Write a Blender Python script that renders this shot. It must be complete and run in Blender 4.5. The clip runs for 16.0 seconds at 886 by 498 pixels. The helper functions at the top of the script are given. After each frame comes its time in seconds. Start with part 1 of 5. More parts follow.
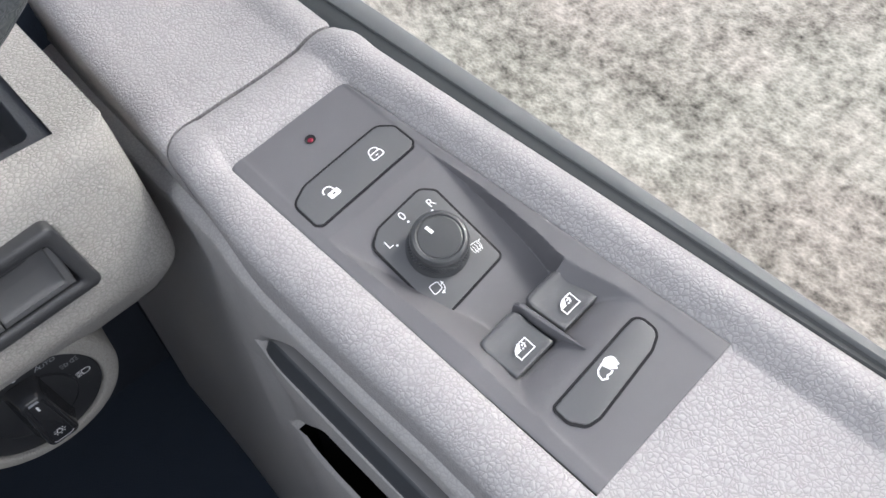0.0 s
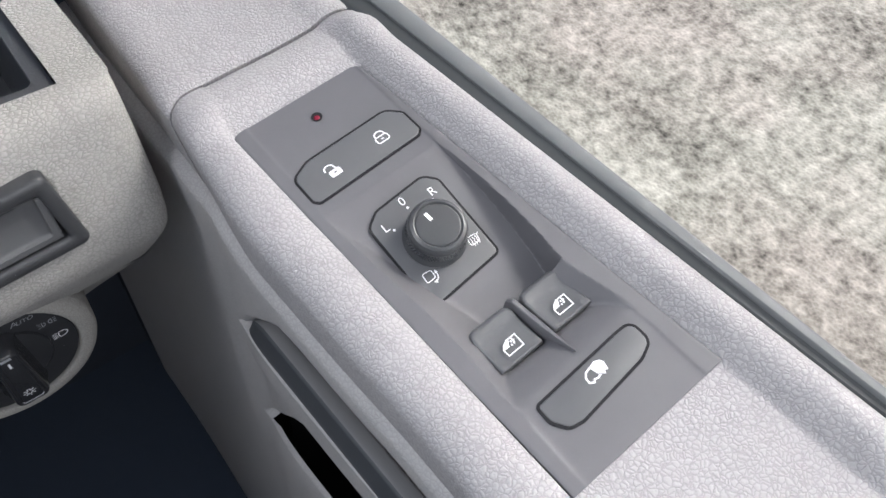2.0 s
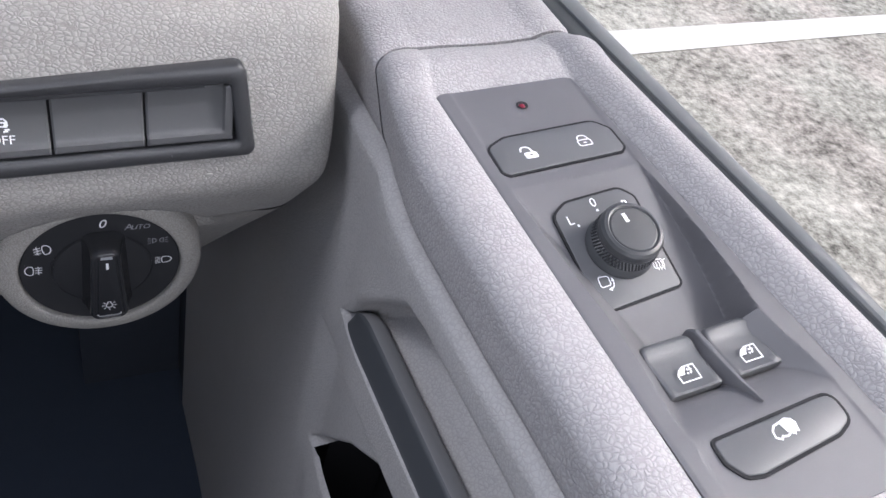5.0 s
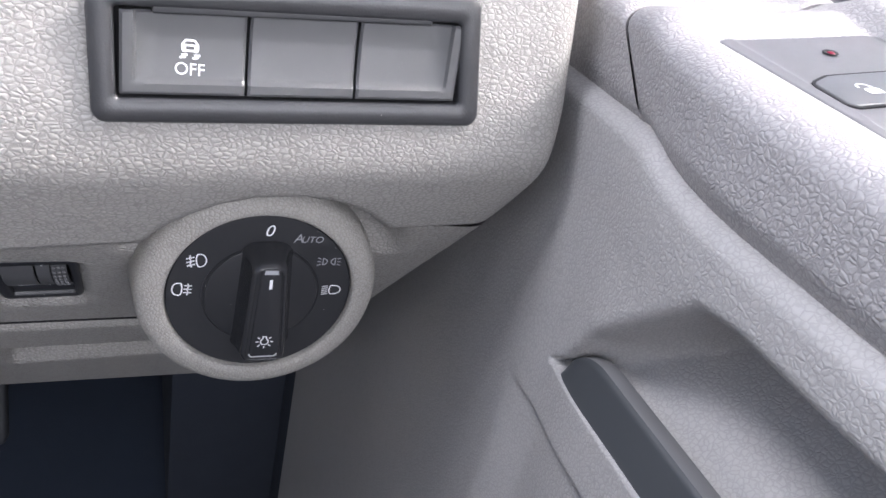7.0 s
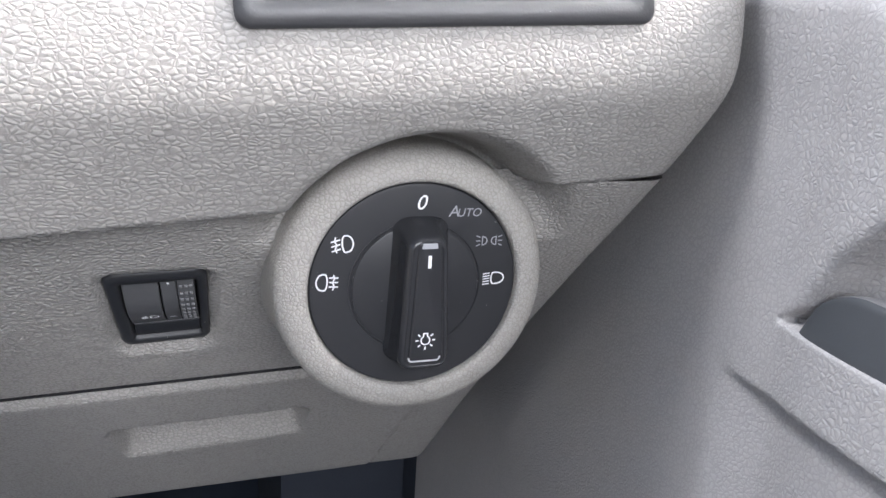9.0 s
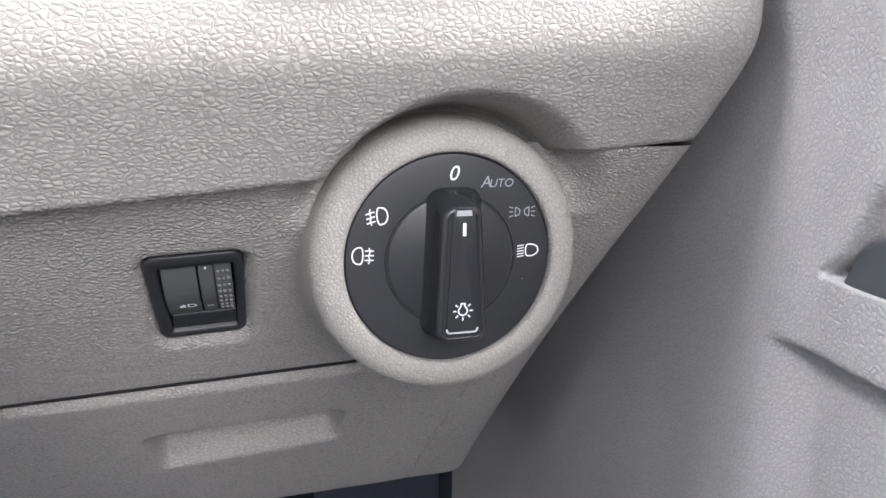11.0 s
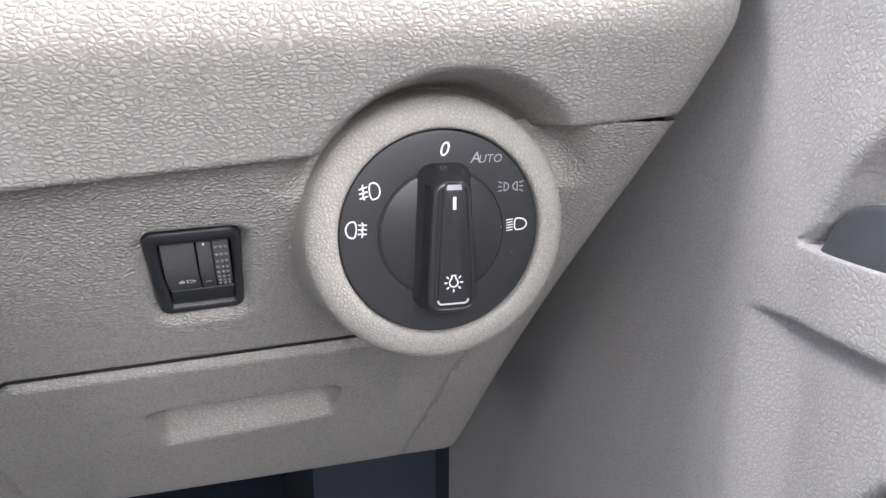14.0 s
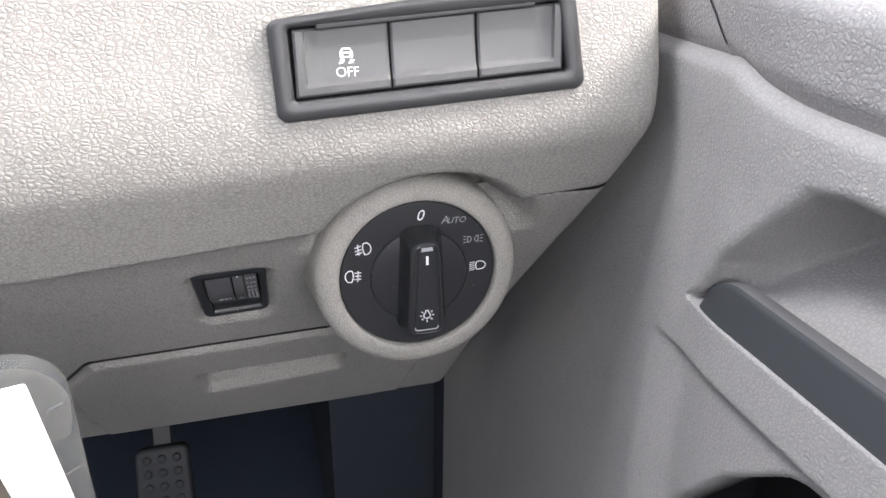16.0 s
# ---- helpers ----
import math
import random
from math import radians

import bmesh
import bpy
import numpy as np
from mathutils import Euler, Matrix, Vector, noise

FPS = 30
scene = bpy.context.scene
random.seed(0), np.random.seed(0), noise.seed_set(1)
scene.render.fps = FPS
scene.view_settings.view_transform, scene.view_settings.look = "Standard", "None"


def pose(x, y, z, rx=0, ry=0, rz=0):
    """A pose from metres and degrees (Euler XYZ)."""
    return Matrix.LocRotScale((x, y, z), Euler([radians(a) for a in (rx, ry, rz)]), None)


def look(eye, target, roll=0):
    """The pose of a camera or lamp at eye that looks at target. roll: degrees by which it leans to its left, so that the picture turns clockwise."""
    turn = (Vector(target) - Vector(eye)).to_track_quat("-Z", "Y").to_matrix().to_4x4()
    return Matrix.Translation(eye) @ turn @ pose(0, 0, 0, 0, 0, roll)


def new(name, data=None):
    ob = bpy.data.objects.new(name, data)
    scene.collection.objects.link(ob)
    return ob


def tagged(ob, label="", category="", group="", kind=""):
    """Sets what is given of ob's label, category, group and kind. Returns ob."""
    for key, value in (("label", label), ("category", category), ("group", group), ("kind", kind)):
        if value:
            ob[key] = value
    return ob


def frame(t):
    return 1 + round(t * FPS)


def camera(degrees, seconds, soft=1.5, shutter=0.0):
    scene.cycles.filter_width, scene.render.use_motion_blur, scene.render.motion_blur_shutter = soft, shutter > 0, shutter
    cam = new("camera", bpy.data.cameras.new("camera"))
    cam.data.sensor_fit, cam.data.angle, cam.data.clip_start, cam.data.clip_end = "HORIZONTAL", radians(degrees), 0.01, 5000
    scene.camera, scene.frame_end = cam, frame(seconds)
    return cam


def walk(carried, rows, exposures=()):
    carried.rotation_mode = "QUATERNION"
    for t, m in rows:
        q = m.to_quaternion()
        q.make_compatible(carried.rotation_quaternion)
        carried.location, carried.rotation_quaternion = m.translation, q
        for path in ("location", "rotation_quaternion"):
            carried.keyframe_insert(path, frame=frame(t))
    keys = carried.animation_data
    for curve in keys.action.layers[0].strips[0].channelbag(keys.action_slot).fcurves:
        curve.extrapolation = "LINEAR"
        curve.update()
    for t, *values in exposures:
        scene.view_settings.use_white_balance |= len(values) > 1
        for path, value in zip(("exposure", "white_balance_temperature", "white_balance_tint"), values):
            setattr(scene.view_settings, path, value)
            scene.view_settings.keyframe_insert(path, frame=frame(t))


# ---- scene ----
cam = camera(61.6, 16.0)
PATH = [
    (0, (0.012, 0.019, 1.224), (0.839, 0.872, -0.385), 0.1),
    (0.5, (0.006, 0.027, 1.229), (0.822, 0.882, -0.384), 0.9),
    (1, (0.006, 0.024, 1.229), (0.824, 0.885, -0.381), 1.8),
    (1.5, (0.007, 0.02, 1.227), (0.847, 0.884, -0.369), 3.7),
    (2, (0.007, 0.016, 1.215), (0.877, 0.881, -0.365), 6.6),
    (2.5, (0.006, 0.015, 1.203), (0.914, 0.892, -0.348), 10.1),
    (3, (-0.003, 0.011, 1.201), (0.939, 0.922, -0.31), 13.1),
    (3.2, (-0.008, 0.009, 1.201), (0.949, 0.927, -0.297), 14.4),
    (5.3, (-0.043, 0.012, 1.136), (0.842, 1.287, -0.126), 19.4),
    (5.5, (-0.047, 0.019, 1.124), (0.819, 1.337, -0.106), 19.0),
    (6, (-0.053, 0.031, 1.089), (0.773, 1.44, -0.064), 17.8),
    (6.5, (-0.059, 0.038, 1.068), (0.734, 1.533, 0.001), 16.1),
    (7, (-0.063, 0.042, 1.052), (0.697, 1.611, 0.072), 13.8),
    (7.5, (-0.065, 0.046, 1.035), (0.675, 1.669, 0.13), 13.2),
    (8, (-0.076, 0.05, 1.012), (0.676, 1.714, 0.196), 12.8),
    (8.5, (-0.077, 0.055, 0.999), (0.636, 1.79, 0.307), 7.4),
    (9, (-0.08, 0.058, 0.975), (0.508, 1.872, 0.373), 3.5),
    (9.5, (-0.08, 0.058, 0.969), (0.462, 1.906, 0.43), 1.7),
    (10, (-0.084, 0.056, 0.957), (0.444, 1.921, 0.466), 1.0),
    (12.5, (-0.085, 0.048, 0.949), (0.471, 1.914, 0.494), 0.2),
    (13, (-0.084, 0.046, 0.948), (0.469, 1.91, 0.481), 0.1),
    (13.5, (-0.084, 0.044, 0.947), (0.458, 1.912, 0.481), 0.1),
    (14, (-0.085, 0.044, 0.948), (0.458, 1.906, 0.459), 0.2),
    (14.5, (-0.085, 0.038, 0.951), (0.448, 1.896, 0.434), 0.1),
    (15, (-0.081, 0.027, 0.967), (0.438, 1.88, 0.419), 0.1),
    (15.5, (-0.081, 0.011, 0.997), (0.415, 1.84, 0.359), 0.2),
    (16, (-0.084, -0.002, 1.033), (0.394, 1.748, 0.191), 0.6),
]
walk(cam, [(t, look(eye, target, roll)) for t, eye, target, roll in PATH],
     exposures=[(0, 1.4, 6200, 9), (3, 1.4, 6250, 9), (5.5, 1.55, 6050, 14), (6.2, 1.8, 6100, 14), (7, 2.35, 6200, 14), (9, 2.9, 6300, 11), (12.5, 3.15, 6550, 12), (14.5, 3.2, 6550, 12), (15.3, 2.9, 6550, 12), (16, 2.6, 6550, 11)])


# ---------- world, sun, exposure ----------
world = bpy.data.worlds.new("overcast_sky")
scene.world = world
world.use_nodes = True
_n, _l = world.node_tree.nodes, world.node_tree.links
_sky = _n.new("ShaderNodeTexSky")
_sky.sky_type, _sky.sun_disc = "NISHITA", False
_sky.sun_elevation, _sky.sun_rotation = radians(48.4), radians(104)
_sky.air_density, _sky.dust_density, _sky.ozone_density = 1.0, 5.0, 0.5
_veil = _n.new("ShaderNodeMix")
_veil.data_type = "RGBA"
_veil.inputs["Factor"].default_value = 0.22
_veil.inputs["B"].default_value = (3.1, 3.02, 2.95, 1)
_l.new(_sky.outputs["Color"], _veil.inputs["A"])
_l.new(_veil.outputs["Result"], _n["Background"].inputs["Color"])
_n["Background"].inputs["Strength"].default_value = 0.07

sun = new("sun", bpy.data.lights.new("sun", "SUN"))
sun.data.energy, sun.data.angle, sun.data.color = 0.8, radians(16), (1.0, 0.97, 0.93)
sun.matrix_world = look((0.86, -0.22, 2.0), (0, 0, 1))

# two fill lamps hung in the cabin, added to lift dash and door card
for lamp_name, wide, tall, power, lamp_at, lamp_to in (
        ("rear_fill_lamp", 0.8, 0.5, 1.6, (0.05, -0.72, 1.30), (-0.06, 0.25, 0.93)),
        ("front_fill_lamp", 0.34, 0.20, 1.35, (-0.40, 0.25, 1.60), (0.08, 0.15, 0.92))):
    lamp = new(lamp_name, bpy.data.lights.new(lamp_name, "AREA"))
    lamp.data.shape, lamp.data.size, lamp.data.size_y = "RECTANGLE", wide, tall
    lamp.data.energy, lamp.data.color = power, (0.99, 0.98, 1.0)
    lamp.matrix_world = look(lamp_at, lamp_to)


# ---------- materials ----------
def material(name, color, rough=0.5, metal=0.0, spec=0.5):
    m = bpy.data.materials.new(name)
    m.use_nodes = True
    b = m.node_tree.nodes["Principled BSDF"]
    b.inputs["Base Color"].default_value = (*color, 1)
    b.inputs["Roughness"].default_value = rough
    b.inputs["Metallic"].default_value = metal
    b.inputs["Specular IOR Level"].default_value = spec
    return m


def node(m, kind, **values):
    n = m.node_tree.nodes.new(kind)
    for key, value in values.items():
        n.inputs[key].default_value = value
    return n


def wire(m, a, out, b, inp):
    m.node_tree.links.new(a.outputs[out], b.inputs[inp])


def math_node(m, op, a, b):
    n = m.node_tree.nodes.new("ShaderNodeMath")
    n.operation = op
    for i, v in enumerate((a, b)):
        if isinstance(v, (int, float)):
            n.inputs[i].default_value = v
        else:
            m.node_tree.links.new(v, n.inputs[i])
    return n


def tint(m, coords, color, scale, amount):
    """Slow unevenness of the base colour and of the gloss."""
    b = m.node_tree.nodes["Principled BSDF"]
    nz = node(m, "ShaderNodeTexNoise", Scale=scale, Detail=5.0, Roughness=0.6)
    wire(m, coords, "Object", nz, "Vector")
    mix = m.node_tree.nodes.new("ShaderNodeMix")
    mix.data_type = "RGBA"
    mix.inputs["A"].default_value = (*[c * (1 - amount) for c in color], 1)
    mix.inputs["B"].default_value = (*[min(1, c * (1 + amount)) for c in color], 1)
    wire(m, nz, "Fac", mix, "Factor")
    m.node_tree.links.new(mix.outputs["Result"], b.inputs["Base Color"])
    return mix


def grained(name, color, rough, cell, depth, squash=(1, 1, 1), soft=0.22, warped=1.3, crease_shade=0.88, amount=0.05):
    """Moulded leather-grain plastic: pebbles parted by fine creases, whose shade is tinted in."""
    m = material(name, color, rough, 0.0, 0.28)
    b = m.node_tree.nodes["Principled BSDF"]
    coords = m.node_tree.nodes.new("ShaderNodeTexCoord")
    mp = m.node_tree.nodes.new("ShaderNodeMapping")
    mp.inputs["Scale"].default_value = squash
    wire(m, coords, "Object", mp, "Vector")
    warp = node(m, "ShaderNodeTexNoise", Scale=0.55 / cell, Detail=2.0, Roughness=0.55)
    wire(m, mp, "Vector", warp, "Vector")
    add = m.node_tree.nodes.new("ShaderNodeVectorMath")
    add.operation = "MULTIPLY_ADD"
    add.inputs[1].default_value = (cell * warped,) * 3
    wire(m, warp, "Color", add, 0)
    wire(m, mp, "Vector", add, 2)
    v = node(m, "ShaderNodeTexVoronoi", Scale=1 / cell)
    v.feature = "DISTANCE_TO_EDGE"
    wire(m, add, "Vector", v, "Vector")
    crease = node(m, "ShaderNodeMapRange")
    crease.interpolation_type = "SMOOTHSTEP"
    crease.inputs["From Max"].default_value, crease.inputs["To Max"].default_value = soft, 0.35
    wire(m, v, "Distance", crease, "Value")
    dome = node(m, "ShaderNodeMapRange")
    dome.interpolation_type = "SMOOTHSTEP"
    dome.inputs["From Min"].default_value = -0.25
    dome.inputs["From Max"].default_value, dome.inputs["To Max"].default_value = 0.5, 1.4
    wire(m, v, "Distance", dome, "Value")
    small = node(m, "ShaderNodeTexVoronoi", Scale=2.3 / cell)
    small.feature = "SMOOTH_F1"
    wire(m, add, "Vector", small, "Vector")
    pits = math_node(m, "MULTIPLY", small.outputs["Distance"], -0.14)
    fine = node(m, "ShaderNodeTexNoise", Scale=3.5 / cell, Detail=4.0, Roughness=0.6)
    wire(m, coords, "Object", fine, "Vector")
    rest = math_node(m, "MULTIPLY", fine.outputs["Fac"], 0.32)
    total = math_node(m, "ADD", crease.outputs["Result"], dome.outputs["Result"])
    total = math_node(m, "ADD", total.outputs[0], pits.outputs[0])
    total = math_node(m, "ADD", total.outputs[0], rest.outputs[0])
    slow = node(m, "ShaderNodeTexNoise", Scale=0.3 / cell, Detail=2.0)
    wire(m, coords, "Object", slow, "Vector")
    uneven = node(m, "ShaderNodeMapRange")
    uneven.inputs["From Min"].default_value, uneven.inputs["From Max"].default_value = 0.3, 0.7
    uneven.inputs["To Min"].default_value, uneven.inputs["To Max"].default_value = 0.75, 1.15
    wire(m, slow, "Fac", uneven, "Value")
    total = math_node(m, "MULTIPLY", total.outputs[0], uneven.outputs["Result"])
    bump = node(m, "ShaderNodeBump", Strength=1.0, Distance=depth)
    wire(m, total, 0, bump, "Height")
    wire(m, bump, "Normal", b, "Normal")
    mix = tint(m, coords, color, 14.0, amount)
    # creases darkened in the base colour, in place of their own occlusion
    shade_range = node(m, "ShaderNodeMapRange")
    shade_range.interpolation_type = "SMOOTHSTEP"
    shade_range.inputs["From Max"].default_value = 0.17
    shade_range.inputs["To Min"].default_value, shade_range.inputs["To Max"].default_value = crease_shade, 1.0
    wire(m, v, "Distance", shade_range, "Value")
    shaded_mix = m.node_tree.nodes.new("ShaderNodeMix")
    shaded_mix.data_type, shaded_mix.blend_type = "RGBA", "MULTIPLY"
    m.node_tree.links.new(mix.outputs["Result"], shaded_mix.inputs["A"])
    wire(m, shade_range, "Result", shaded_mix, "B")
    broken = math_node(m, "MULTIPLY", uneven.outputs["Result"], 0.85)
    wire(m, broken, 0, shaded_mix, "Factor")
    m.node_tree.links.new(shaded_mix.outputs["Result"], b.inputs["Base Color"])
    return m


def plastic(name, color, rough, speck=0.0, bump=0.00004, scale=2600.0, amount=0.06, spec=0.5):
    """Smooth or finely eroded plastic, with a little dust if speck is set."""
    m = material(name, color, rough, 0.0, spec)
    b = m.node_tree.nodes["Principled BSDF"]
    coords = m.node_tree.nodes.new("ShaderNodeTexCoord")
    nz = node(m, "ShaderNodeTexNoise", Scale=scale, Detail=4.0)
    wire(m, coords, "Object", nz, "Vector")
    bp = node(m, "ShaderNodeBump", Strength=0.6, Distance=bump)
    wire(m, nz, "Fac", bp, "Height")
    wire(m, bp, "Normal", b, "Normal")
    mix = tint(m, coords, color, 30.0, amount)
    big = node(m, "ShaderNodeTexNoise", Scale=45.0, Detail=6.0, Roughness=0.7)
    wire(m, coords, "Object", big, "Vector")
    rr = node(m, "ShaderNodeMapRange")
    rr.inputs["To Min"].default_value, rr.inputs["To Max"].default_value = rough - 0.08, rough + 0.1
    wire(m, big, "Fac", rr, "Value")
    wire(m, rr, "Result", b, "Roughness")
    if speck:
        v = node(m, "ShaderNodeTexVoronoi", Scale=380.0, Randomness=1.0)
        wire(m, coords, "Object", v, "Vector")
        few = node(m, "ShaderNodeTexNoise", Scale=260.0, Detail=1.0)
        wire(m, coords, "Object", few, "Vector")
        small = math_node(m, "LESS_THAN", v.outputs["Distance"], 0.055)
        some = math_node(m, "GREATER_THAN", few.outputs["Fac"], 1 - speck)
        both = math_node(m, "MULTIPLY", small.outputs[0], some.outputs[0])
        dust = m.node_tree.nodes.new("ShaderNodeMix")
        dust.data_type = "RGBA"
        dust.inputs["B"].default_value = (0.5, 0.5, 0.48, 1)
        m.node_tree.links.new(both.outputs[0], dust.inputs["Factor"])
        m.node_tree.links.new(mix.outputs["Result"], dust.inputs["A"])
        m.node_tree.links.new(dust.outputs["Result"], b.inputs["Base Color"])
    return m


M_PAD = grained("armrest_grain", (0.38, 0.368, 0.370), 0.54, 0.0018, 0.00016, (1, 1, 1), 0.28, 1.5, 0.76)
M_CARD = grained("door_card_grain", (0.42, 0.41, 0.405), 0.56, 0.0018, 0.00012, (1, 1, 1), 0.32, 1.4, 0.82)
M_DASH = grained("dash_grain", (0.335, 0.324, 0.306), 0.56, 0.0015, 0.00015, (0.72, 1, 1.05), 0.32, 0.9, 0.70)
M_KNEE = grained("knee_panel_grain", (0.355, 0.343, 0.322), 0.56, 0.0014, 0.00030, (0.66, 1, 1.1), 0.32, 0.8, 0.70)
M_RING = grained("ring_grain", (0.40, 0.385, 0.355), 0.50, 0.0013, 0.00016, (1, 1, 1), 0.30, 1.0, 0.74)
M_PANEL = plastic("switch_panel_grey", (0.125, 0.123, 0.130), 0.5, 0.0, 0.00003, 1800.0)
M_BUTTON = plastic("button_grey", (0.110, 0.111, 0.115), 0.42, 0.30, 0.00001)
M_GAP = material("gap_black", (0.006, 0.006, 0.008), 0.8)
M_BEZEL = plastic("bezel_dark", (0.040, 0.041, 0.044), 0.4, 0.34, 0.00008, 1400.0)
M_STRIP = plastic("strip_button", (0.080, 0.081, 0.084), 0.45, 0.28, 0.00001)
M_BLACK = plastic("dial_black", (0.026, 0.027, 0.030), 0.40, 0.42, 0.00001)
M_KNOB = plastic("knob_black", (0.027, 0.028, 0.031), 0.22, 0.30, 0.00001)
M_RUBBER = plastic("rubber_dark", (0.058, 0.063, 0.070), 0.5, 0.0, 0.00006, 2200.0)
M_SEAL = plastic("window_strip_grey", (0.125, 0.132, 0.134), 0.6, 0.0, 0.00005, 1500.0)
M_SEAL_DARK = plastic("window_lip_dark", (0.045, 0.05, 0.052), 0.65)
M_WHITE = material("printed_white", (0.85, 0.86, 0.88), 0.5)
M_DIM = material("print_and_glint_grey", (0.34, 0.35, 0.37), 0.5)
M_HIGHLIGHT = material("edge_highlight", (0.75, 0.76, 0.78), 0.42, 0.6)
M_RED = material("led_red", (0.20, 0.016, 0.035), 0.12)
M_TRAY = plastic("tray_dark", (0.048, 0.050, 0.055), 0.55, 0.0, 0.00015, 900.0)
M_CARPET = plastic("carpet_dark", (0.050, 0.066, 0.098), 0.95, 0.0, 0.0008, 500.0)
M_KICK = plastic("kick_panel_dark", (0.034, 0.041, 0.056), 0.8, 0.0, 0.0004, 500.0)
M_BOUNCE = plastic("bounce_floor_grey", (0.10, 0.10, 0.102), 0.9, 0.0, 0.0006, 400.0)
M_LEATHER = grained("wheel_leather", (0.085, 0.095, 0.10), 0.42, 0.0028, 0.00018)
M_THREAD = plastic("thread_grey", (0.40, 0.42, 0.43), 0.7)
M_LINING = plastic("roof_lining", (0.50, 0.495, 0.485), 0.9, 0.0, 0.0004, 700.0)
M_PAPER = material("white_card", (0.86, 0.86, 0.86), 0.6)
M_GLASS = material("window_glass", (1, 1, 1), 0.0)
M_GLASS.node_tree.nodes["Principled BSDF"].inputs["Transmission Weight"].default_value = 1.0
M_GLASS.node_tree.nodes["Principled BSDF"].inputs["IOR"].default_value = 1.05
M_CLEAR = material("clear_plastic", (0.80, 0.82, 0.83), 0.06)
M_CLEAR.node_tree.nodes["Principled BSDF"].inputs["Transmission Weight"].default_value = 0.94
M_CLEAR.node_tree.nodes["Principled BSDF"].inputs["IOR"].default_value = 1.2


def ground_material():
    m = material("lichened_asphalt", (0.2, 0.2, 0.19), 0.9)
    b = m.node_tree.nodes["Principled BSDF"]
    coords = m.node_tree.nodes.new("ShaderNodeTexCoord")
    big = node(m, "ShaderNodeTexNoise", Scale=2.6, Detail=7.0, Roughness=0.68)
    mid = node(m, "ShaderNodeTexNoise", Scale=26.0, Detail=5.0, Roughness=0.66)
    hue = node(m, "ShaderNodeTexNoise", Scale=1.6, Detail=3.0)
    grit = node(m, "ShaderNodeTexVoronoi", Scale=95.0)
    for n in (big, mid, hue, grit):
        wire(m, coords, "Object", n, "Vector")
    s = math_node(m, "MULTIPLY", big.outputs["Fac"], 0.52)
    t = math_node(m, "MULTIPLY", mid.outputs["Fac"], 0.62)
    s = math_node(m, "ADD", s.outputs[0], t.outputs[0])
    g = math_node(m, "MULTIPLY", grit.outputs["Distance"], 0.07)
    s = math_node(m, "ADD", s.outputs[0], g.outputs[0])
    ramp = m.node_tree.nodes.new("ShaderNodeValToRGB")
    e = ramp.color_ramp.elements
    e[0].position, e[0].color = 0.43, (0.05, 0.047, 0.04, 1)
    e[1].position, e[1].color = 0.75, (0.70, 0.68, 0.63, 1)
    mid_stop = ramp.color_ramp.elements.new(0.59)
    mid_stop.color = (0.38, 0.365, 0.33, 1)
    wire(m, s, 0, ramp, "Fac")
    mix = m.node_tree.nodes.new("ShaderNodeMix")
    mix.data_type, mix.blend_type = "RGBA", "MULTIPLY"
    wire(m, ramp, "Color", mix, "A")
    moss = m.node_tree.nodes.new("ShaderNodeValToRGB")
    moss.color_ramp.elements[0].position, moss.color_ramp.elements[0].color = 0.42, (0.95, 0.97, 0.93, 1)
    moss.color_ramp.elements[1].position, moss.color_ramp.elements[1].color = 0.58, (1.0, 0.965, 0.945, 1)
    wire(m, hue, "Fac", moss, "Fac")
    wire(m, moss, "Color", mix, "B")
    mix.inputs["Factor"].default_value = 1.0
    m.node_tree.links.new(mix.outputs["Result"], b.inputs["Base Color"])
    bump = node(m, "ShaderNodeBump", Strength=0.8, Distance=0.0025)
    wire(m, grit, "Distance", bump, "Height")
    wire(m, bump, "Normal", b, "Normal")
    return m


# ---------- mesh helpers ----------
def thing(name, at, label, category, group="", kind=""):
    ob = new(name)
    ob.empty_display_size = 0.02
    ob.location = at
    bpy.context.view_layer.update()
    return tagged(ob, label, category, group, kind)


def link_mesh(name, bm, mat, smooth=True, angle=0.7):
    me = bpy.data.meshes.new(name)
    bmesh.ops.recalc_face_normals(bm, faces=bm.faces)
    for f in bm.faces:
        f.smooth = smooth
    for e in bm.edges:
        e.smooth = len(e.link_faces) < 2 or e.calc_face_angle(0) < angle
    bm.to_mesh(me)
    bm.free()
    me.materials.append(mat)
    return new(name, me)


def part(name, bm, mat, parent, label="", smooth=True, angle=0.7):
    """One mesh, given in world coordinates, under a thing or a part."""
    ob = link_mesh(name, bm, mat, smooth, angle)
    ob.parent = parent
    if parent.type == "EMPTY":
        ob.matrix_parent_inverse = Matrix.Translation(-parent.location)
    return tagged(ob, label)


def solid(name, bm, mat, label, category, kind="structure", smooth=False):
    return tagged(link_mesh(name, bm, mat, smooth), label, category, "", kind)


def box(bm, lo, hi, m=None):
    vs = [bm.verts.new((x, y, z)) for x in (lo[0], hi[0]) for y in (lo[1], hi[1]) for z in (lo[2], hi[2])]
    if m:
        for v in vs:
            v.co = m @ v.co
    for q in ((0, 1, 3, 2), (4, 6, 7, 5), (0, 4, 5, 1), (2, 3, 7, 6), (0, 2, 6, 4), (1, 5, 7, 3)):
        bm.faces.new([vs[i] for i in q])


